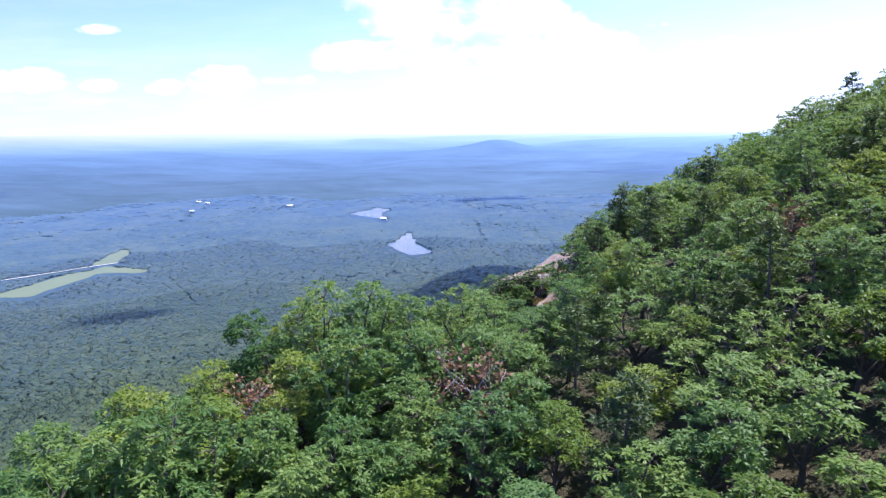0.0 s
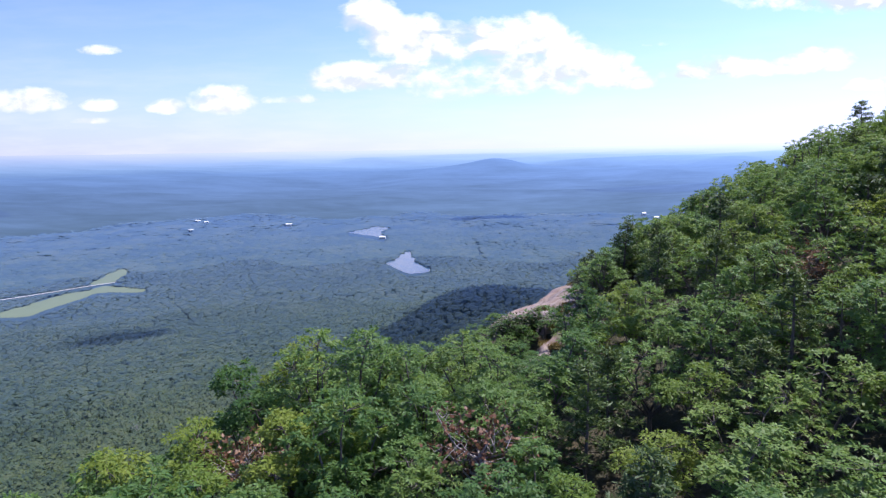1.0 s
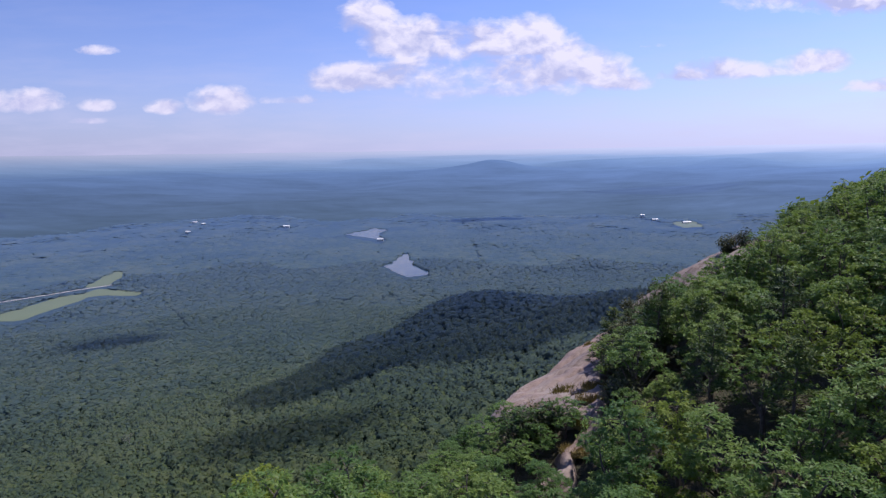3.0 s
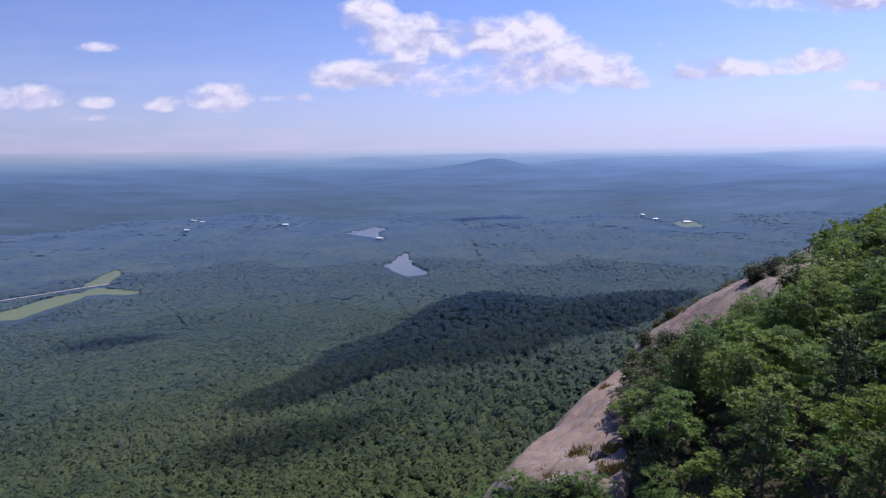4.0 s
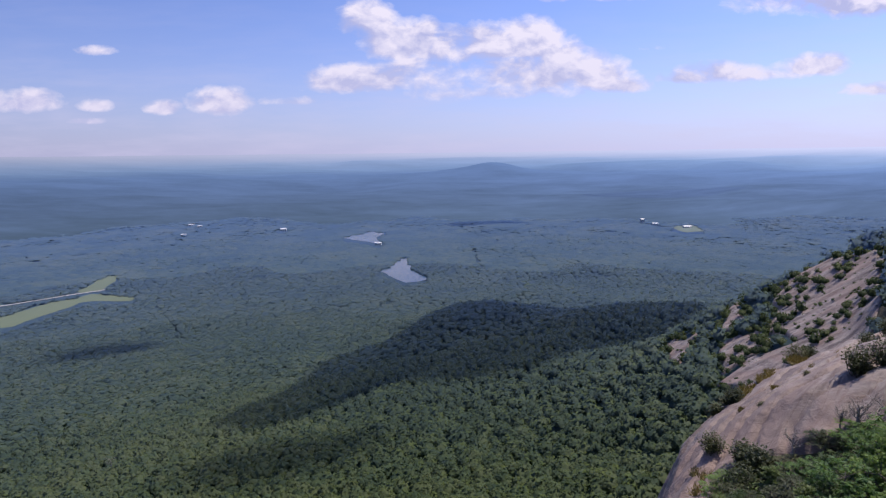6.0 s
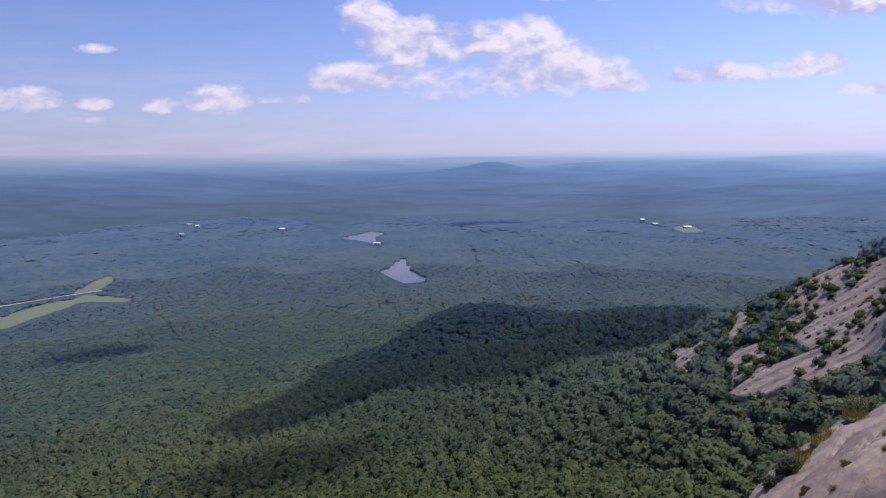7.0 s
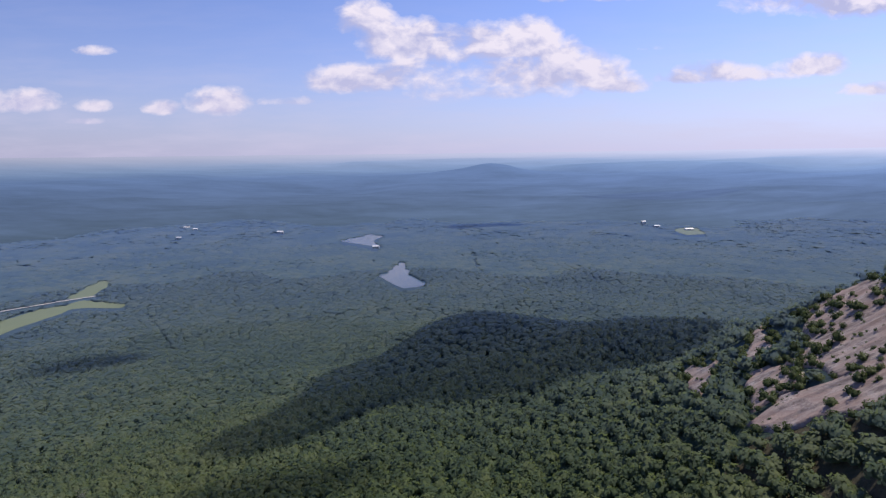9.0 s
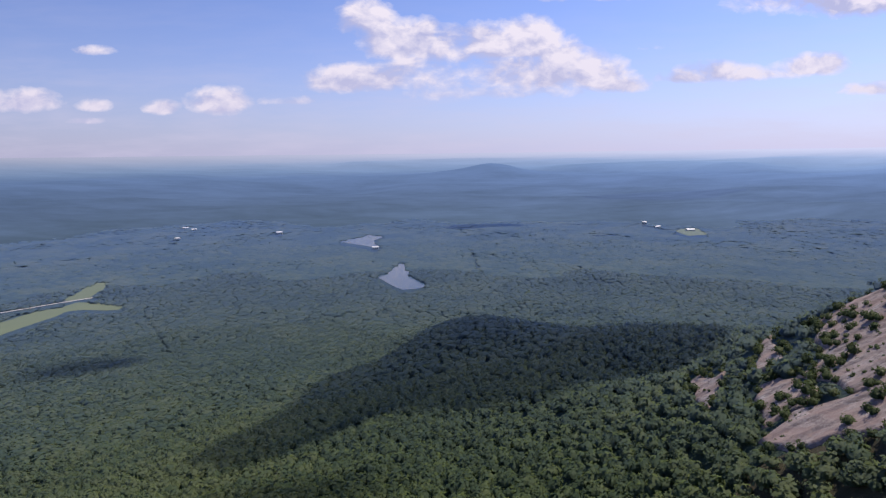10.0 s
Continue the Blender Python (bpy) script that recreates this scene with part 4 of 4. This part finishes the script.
def build_woods():
    rng = np.random.default_rng(11)

    def spread(r0, r1, gap, half=46):
        """Jittered places in a ring ahead of the mountain."""
        x, y = np.meshgrid(np.arange(-r1, r1, gap), np.arange(60, r1 + 60, gap))
        x = (x + rng.uniform(-0.42, 0.42, x.shape) * gap).ravel()
        y = (y + rng.uniform(-0.42, 0.42, y.shape) * gap).ravel()
        r, a = np.hypot(x, y - 40), np.degrees(np.arctan2(x, y - 40))
        s, d = brink(x, y)
        rr = r * (1 + 0.07 * rolling(x, y, 160, 2, 55))
        ok = (rr >= r0) & (rr < r1) & (np.abs(a) < half) & ((d > 26) | (s > 95) & (d > -30))
        bare = bare_rock(s, d)
        ok &= ~((bare > -0.5) & (s > 190) & (s < 425) & (d < 130))
        far = np.maximum(r, 1.0)
        for area in CLEAR:
            for back in (0, 14, 28, 42, 56, 70, 84, 98) if area in (POND, LAWN) else (0, 14) if area is ROADSIDE else (0,) if area in (GULLY, POWER_CUT) else (0, 14, 28, 42):
                ok &= ~within(x + x / far * back, y + (y - 40) / far * back, area)
        for hx, hy in HOUSES:
            ok &= ~((np.abs(x - hx - 0.0) < 16) & (y < hy + 14) & (y > hy - 75))
        return np.stack([x[ok], y[ok]], -1)

    brow, close, near, mid, far = spread(60, 190, 5.2), spread(190, 300, 5.7), spread(300, 540, 5.9), spread(540, 1000, 8.0), spread(1000, 1450, 10.5)
    crowns("brow_woods", brow, 170, 0.115, "leafy green woods on the steep ground under the mountain's brow", rng, (2.5, 4.2), 0.95, sink=2.2, level=0.75)
    crowns("slope_woods", close, 70, 0.18, "dense green broad-leaved woods on the mountain's foot", rng, (2.9, 4.9), 0.9, sink=2.3, level=0.75)
    crowns("flank_woods", near, 36, 0.22, "dense green broad-leaved woods round the mountain's foot", rng, (3.0, 5.0), 0.9, sink=2.2, level=0.75)
    crowns("valley_woods", mid, 24, 0.27, "unbroken green woods over the valley floor", rng, (4.7, 7.0), 0.62, sink=1.8, ragged=0.08, level=0.9)
    s, d = np.meshgrid(np.arange(195, 425, 4.6), np.arange(0, 126, 4.6))
    s, d = (s + rng.uniform(-2, 2, s.shape)).ravel(), (d + rng.uniform(-2, 2, d.shape)).ravel()
    upper = (d < 62) & (s > 262)
    own = (bare_rock(s, d) > -0.6) & (bare_rock(s, d) < 0.15) | (bare_rock(s, d) > 0) & (rolling(s * 0.5 + d * 0.3, d * 1.2, 15, 3, 90) > np.where(upper, -0.02, 0.6))
    crowns("cliff_scrub", np.stack(from_brink(s[own], d[own]), -1), 90, 0.15, "dark scrub and stunted trees in the cracks of the granite", rng, (1.4, 2.9), mat=SCRUB)
    s, d = rng.uniform(225, 345, 1600), rng.uniform(4, 112, 1600)
    own = (bare_rock(s, d) > 0.1) & (rolling(s * 1.5, d * 0.5, 9, 3, 95) > 0.1)
    crowns("cliff_bushes", np.stack(from_brink(s[own], d[own]), -1), 34, 0.24, "low bushes and grass along the seams of the granite", rng, (0.5, 1.2), 0.8, sink=0.9, mat=SCRUB)
    hill = scatter(rng, 9000, (36, 92, -50, 3), 3.4, lambda s, d: (ledge_reach(s, d) < -1.0) & ~((s < 50) & (d > -9)))
    crowns("hillside_woods", np.stack(from_brink(hill[:, 0], hill[:, 1]), -1), 150, 0.13, "broad-leaved green trees close together on the mountain's shoulder", rng, (2.0, 2.8), mat=HILL)
    side = np.concatenate([scatter(rng, 5000, (-30, 96, 7, 28), 3.2, lambda s, d: (s < -4) | (d > 15)), scatter(rng, 4000, (52, 150, -24, 8), 3.4, lambda s, d: d > 4 - (s - 45) * 0.45)])
    crowns("face_woods", np.stack(from_brink(side[:, 0], side[:, 1]), -1), 170, 0.11, "green trees clinging to the steep face under the brink", rng, (1.8, 3.0), mat=HILL)
    x, y = rng.uniform(-230, 230, 5200), rng.uniform(-190, 130, 5200)
    s, d = brink(x, y)
    own = ((np.abs(x) * 1.15 > y - 4) | (d < -50)) & ~((s > -20) & (d > -14) & (s < 95)) & (np.hypot(x, y - 12) > 11)
    crowns("summit_woods", np.stack([x[own], y[own]], -1), 0, 1, "broad-leaved woods that clothe the rest of the mountain", rng, (2.4, 3.4), mat=HILL)
    crowns("broad_woods", far, 8, 0.3, "unbroken woods of rounded crowns on the plain", rng, (6.4, 9.6), 0.45, sink=1.8, ragged=0.06, level=1.1)
    crowns("far_woods", spread(1450, 1950, 13.0), 0, 1, "unbroken woods far out on the plain", rng, (9.2, 14.0), 0.27, sink=1.2, level=1.4, mat=CANOPY_FAR)
    crowns("plain_woods", spread(1950, 2620, 21.0), 0, 1, "farthest woods of the plain, their crowns run together", rng, (16.0, 24.0), 0.13, sink=1.0, level=2.0, mat=CANOPY_FAR)


patch("lake", LAKE, WATER, 0.4, "calm lake among woods mirroring the pale sky", "lake")
patch("lake", POND, WATER, 0.4, "calm lake with a wooded shore", "lake")
patch("meadow", MEADOW_LOW, MEADOW, 0.3, "long yellow-green mown meadow between woods", "meadow")
patch("meadow", MEADOW_UP, MEADOW, 0.3, "yellow-green mown meadow beside a road", "meadow")
patch("lawn", LAWN, MEADOW, 0.3, "bright lawn round a white building", "lawn")
build_woods()


# ---- the cloud whose shadow lies on the spur ----
def build_cloud(place, wide, deep, turn, seed):
    v, f = ball(5)
    heap = rolling(v[:, 0] * 2 + v[:, 2], v[:, 1] * 2 - v[:, 2], 0.9, 4, seed)
    shape = v * (1 + 0.2 * heap)[:, None] * (wide, deep, deep * 0.42)
    shape[:, 2] = np.maximum(shape[:, 2], -deep * 0.1)                     # flat base
    ob = mesh_object("cloud", shape, f, CUMULUS)
    ob.matrix_world = pose(*place, 0, 0, turn)
    tagged(ob, "white cumulus cloud drifting over the valley", "cloud", kind="structure")


def shading_cloud(x, y, up, *shape):
    """A cloud at that height whose shadow falls about x, y."""
    fall = (up - 50.0) / math.tan(radians(SUN_EL))
    build_cloud((x + fall * math.sin(radians(SUN_AZ)), y + fall * math.cos(radians(SUN_AZ)), up), *shape)


def long_cloud(shade, up, thick, seed):
    """A cloud whose shadow has that outline on the ground."""
    pts = np.array(shade + shade[:1], float)
    t = np.linspace(0, len(shade), 120, endpoint=False)
    line = np.stack([np.interp(t, np.arange(len(pts)), pts[:, i]) for i in (0, 1)], -1)
    for _ in range(2):
        line = (np.roll(line, 1, 0) + 2 * line + np.roll(line, -1, 0)) / 4
    line += 7 * np.stack([rolling(line[:, 0], line[:, 1], 50, 3, seed), rolling(line[:, 0], line[:, 1], 50, 3, seed + 9)], -1)
    fall = (up - height(line[:, 0], line[:, 1]) - 7)[:, None] / math.tan(radians(SUN_EL))
    line = line + fall * (math.sin(radians(SUN_AZ)), math.cos(radians(SUN_AZ)))
    mid, rows = line.mean(axis=0), []
    for f, top in [(0.02 + 0.98 * k / 12, 1) for k in range(13)] + [(0.98 - 0.96 * k / 6, 0) for k in range(7)]:
        ring = mid + (line - mid) * f
        puff = thick * (1 - f * f) * (0.75 + 0.5 * rolling(ring[:, 0], ring[:, 1], 90, 4, seed + 3)) if top else -4 * (1 - f) + 0 * ring[:, 0]
        rows.append(np.concatenate([ring, up + puff[:, None]], -1))
    ob = mesh_object("cloud", np.array(rows), sheet_faces(len(rows), 120, True), CUMULUS)
    tagged(ob, "white cumulus cloud drifting over the valley", "cloud", kind="structure")


long_cloud([(-168, 468), (-128, 432), (-92, 474), (-39, 495), (44, 462), (98, 443), (148, 418), (168, 440), (215, 540), (290, 680), (230, 780), (90, 790), (-19, 752), (-62, 716), (-98, 680), (-124, 545)], 900.0, 90, 4)
for spot in ((-115, 372, 2400.0, 56, 28, 10, 12), (165, 2330, 1250.0, 130, 80, 10, 5), (-412, 803, 2600.0, 62, 30, 20, 6), (950, 2900, 1250.0, 330, 110, -5, 7),
             (-2000, 2300, 1250.0, 420, 120, 0, 9)):
    shading_cloud(*spot)


# ---- small things on the ledge ----
def grass_mat(seed, wide):
    rng = np.random.default_rng(seed)
    thing = tree_thing("grass_tuft", "dry yellow-brown grass tuft on the bare granite", "grass", "dry grass tufts of the rock ledge")
    v, f = ball(2)
    mound = v * (1 + 0.15 * rng.normal(0, 1, (len(v), 1))) * (wide, wide * 0.7, 0.16)
    part("turf", mound, f, GRASS, thing, "low mat of brown turf")
    a, r = rng.uniform(0, 2 * np.pi, 260), np.sqrt(rng.random(260)) * wide
    feet = np.stack([np.cos(a) * r, np.sin(a) * r * 0.7, np.full(260, 0.05)], -1)
    part("grass", *leaves(rng, feet, (0.08, 0.08, 0.08), 2, 0.42, -1.0, 0.1), STRAW, thing, "dry grass stalks", flat=True)
    return thing


def set_on_rock(thing, s, d, turn=0.0, size=1.0, lift=0.25):
    x, y = from_brink(s, d)
    copy_thing(thing, pose(x, y, float(height(x, y)) + lift, 0, 0, turn) @ Matrix.Scale(size, 4))


def build_ledge_growth():
    rng = np.random.default_rng(31)
    bushes = [shrub(60 + k, 1.5 + 0.3 * k, 0.95 + 0.15 * k, "dense dark-green shrub rooted in a crack of the granite") for k in range(3)]
    tufts = [grass_mat(70 + k, 0.9 + 0.3 * k) for k in range(2)]
    dead = [bare_tree(80, 3.0, 0.9, "leafless grey dead tree at the edge of the rock"), bare_tree(81, 4.2, 1.5, "dead tree with withered red-brown leaves among green crowns", 9)]
    for s, d, size in ((30.2, -4.7, 1.1), (31.3, -6.0, 1.0), (26.7, -8.4, 1.6), (25.0, 2.9, 0.95), (23.0, 0.4, 1.2), (22.0, -0.6, 1.3), (35.7, 4.2, 0.9), (34.6, 5.2, 0.8), (36.6, 4.9, 0.7), (47.8, 1.6, 1.0), (49.2, 0.7, 0.9), (33.2, -1.4, 0.4), (29.4, 0.8, 0.35),
                       (-3.0, -3.7, 1.3), (-4.4, -3.0, 1.2), (43.0, -4.2, 0.8), (46.0, -5.5, 1.0), (14.5, -1.6, 1.2), (11.0, -3.0, 1.4), (2.6, -6.2, 1.3), (4.6, -5.2, 1.5), (6.6, -4.4, 1.4), (8.8, -3.8, 1.5), (17.5, -0.6, 1.2), (19.6, -0.2, 1.1), (-1.0, -7.4, 1.1), (-5.6, -8.6, 1.0)):
        set_on_rock(bushes[int(rng.integers(3))], s, d, rng.uniform(0, 360), size)
    for s, d, size in ((-0.4, -1.7, 0.8), (2.3, -2.4, 1.1), (2.9, -4.0, 1.0), (0.5, -4.7, 0.9), (-2.2, -5.4, 0.8), (-4.6, -6.2, 0.7), (13.5, 1.3, 1.0), (20.4, 1.7, 1.1), (22.6, 2.6, 0.8), (18.0, 2.6, 0.6), (38.0, 3.3, 1.2), (41.0, 2.6, 1.2), (46.0, 0.8, 1.5), (44.0, 2.4, 1.0),
                       (36.5, 3.7, 1.1), (30.6, -5.2, 0.8), (27.8, -1.0, 0.4), (32.5, 0.4, 0.6), (37.5, -1.5, 0.7), (40.0, -3.0, 0.6), (31.0, 2.4, 0.5)):
        set_on_rock(tufts[int(rng.integers(2))], s, d, rng.uniform(0, 360), size, 0.32)
    for s, d, size in ((24.6, -5.6, 1.0), (24.0, -6.8, 1.2), (25.2, -4.6, 0.7), (31.6, -5.2, 0.7), (23.2, -2.4, 0.8)):
        set_on_rock(dead[0], s, d, rng.uniform(0, 360), size)
    for x, y, size in ((-9.5, 41.8, 1.15), (1.45, 38.6, 1.2), (19.0, 47.0, 0.9), (-6.0, 29.0, 1.0)):
        copy_thing(dead[1], pose(x, y, float(height(x, y)) + 0.6, 0, 0, rng.uniform(0, 360)) @ Matrix.Scale(size, 4))
    bleached = bare_tree(82, 14.0, 4.0, "tall bleached dead tree standing out of the valley woods")
    bleached.matrix_world = pose(-203.6, 403.0, float(height(-203.6, 403.0)) + 2.5)
    for ob in bushes + tufts + dead:
        for o in (*ob.children_recursive, ob):
            bpy.data.objects.remove(o)


# ---- road and houses of the plain ----
def box(x0, x1, y0, y1, z0, z1):
    v = np.array([(x, y, z) for z in (z0, z1) for y in (y0, y1) for x in (x0, x1)], float)
    return v, np.array([(0, 2, 3, 1), (4, 5, 7, 6), (0, 1, 5, 4), (2, 6, 7, 3), (0, 4, 6, 2), (1, 3, 7, 5)])


def house(x, y, long, deep, tall, turn, label):
    thing = tagged(new("house"), label, "house", "white houses of the plain")
    h, k = long / 2, deep / 2
    part("wall", *box(-h, h, -k, k, -1, tall), PAINT, thing, flat=True)
    v = np.array([(-h - 0.6, -k - 0.6, tall), (h + 0.6, -k - 0.6, tall), (h + 0.6, k + 0.6, tall), (-h - 0.6, k + 0.6, tall), (-h - 0.6, 0, tall + deep * 0.28), (h + 0.6, 0, tall + deep * 0.28)])
    part("roof", v.tolist(), [(0, 1, 5, 4), (2, 3, 4, 5), (0, 4, 3), (1, 2, 5), (0, 3, 2, 1)], ROOF, thing, flat=True)
    count = max(2, int(long / 6))
    for i in range(count):
        at = -h + long * (i + 0.5) / count
        part("window", *box(at - 0.9, at + 0.9, -k - 0.08, -k + 0.1, tall * 0.35, tall * 0.75), PANE, thing, flat=True)
    thing.matrix_world = pose(x, y, max(PLAIN, float(height(x, y))), 0, 0, turn)


def build_plain():
    line = np.array([(-800, 1108), (-764, 1148), (-731, 1187), (-709, 1217), (-674, 1252), (-655, 1275)], float)
    t = np.linspace(0, 5, 60)
    mid = np.stack([np.interp(t, np.arange(6), line[:, i]) for i in (0, 1)], -1)
    way = np.gradient(mid, axis=0)
    side = np.stack([-way[:, 1], way[:, 0]], -1) / np.linalg.norm(way, axis=1)[:, None] * 3.2
    rows = np.stack([mid - side, mid + side], 1)
    z = np.full((60, 2, 1), PLAIN + 0.9)
    tagged(mesh_object("road", np.concatenate([rows, z], -1), sheet_faces(60, 2), GRAVEL), "pale country road along a mown meadow", "road", kind="structure")
    big = "long low white building with a pale roof on a lawn"
    small = "small white house among the woods of the plain"
    for x, y, long, deep, tall, turn, text in ((825, 2200, 27, 12, 4.5, 4, big), (-549, 2192, 20, 12, 7, 10, small), (-913, 2322, 18, 10, 5, -8, small), (-856, 2251, 14, 9, 5, 20, small), (-830, 2049, 15, 9, 5, 5, small),
                                               (724, 2367, 14, 12, 11, 0, small), (745, 2290, 20, 10, 6, 12, small), (-193, 1858, 18, 10, 6, 0, small)):
        house(x, y, long, deep, tall, turn, text)


build_ledge_growth()
build_plain()
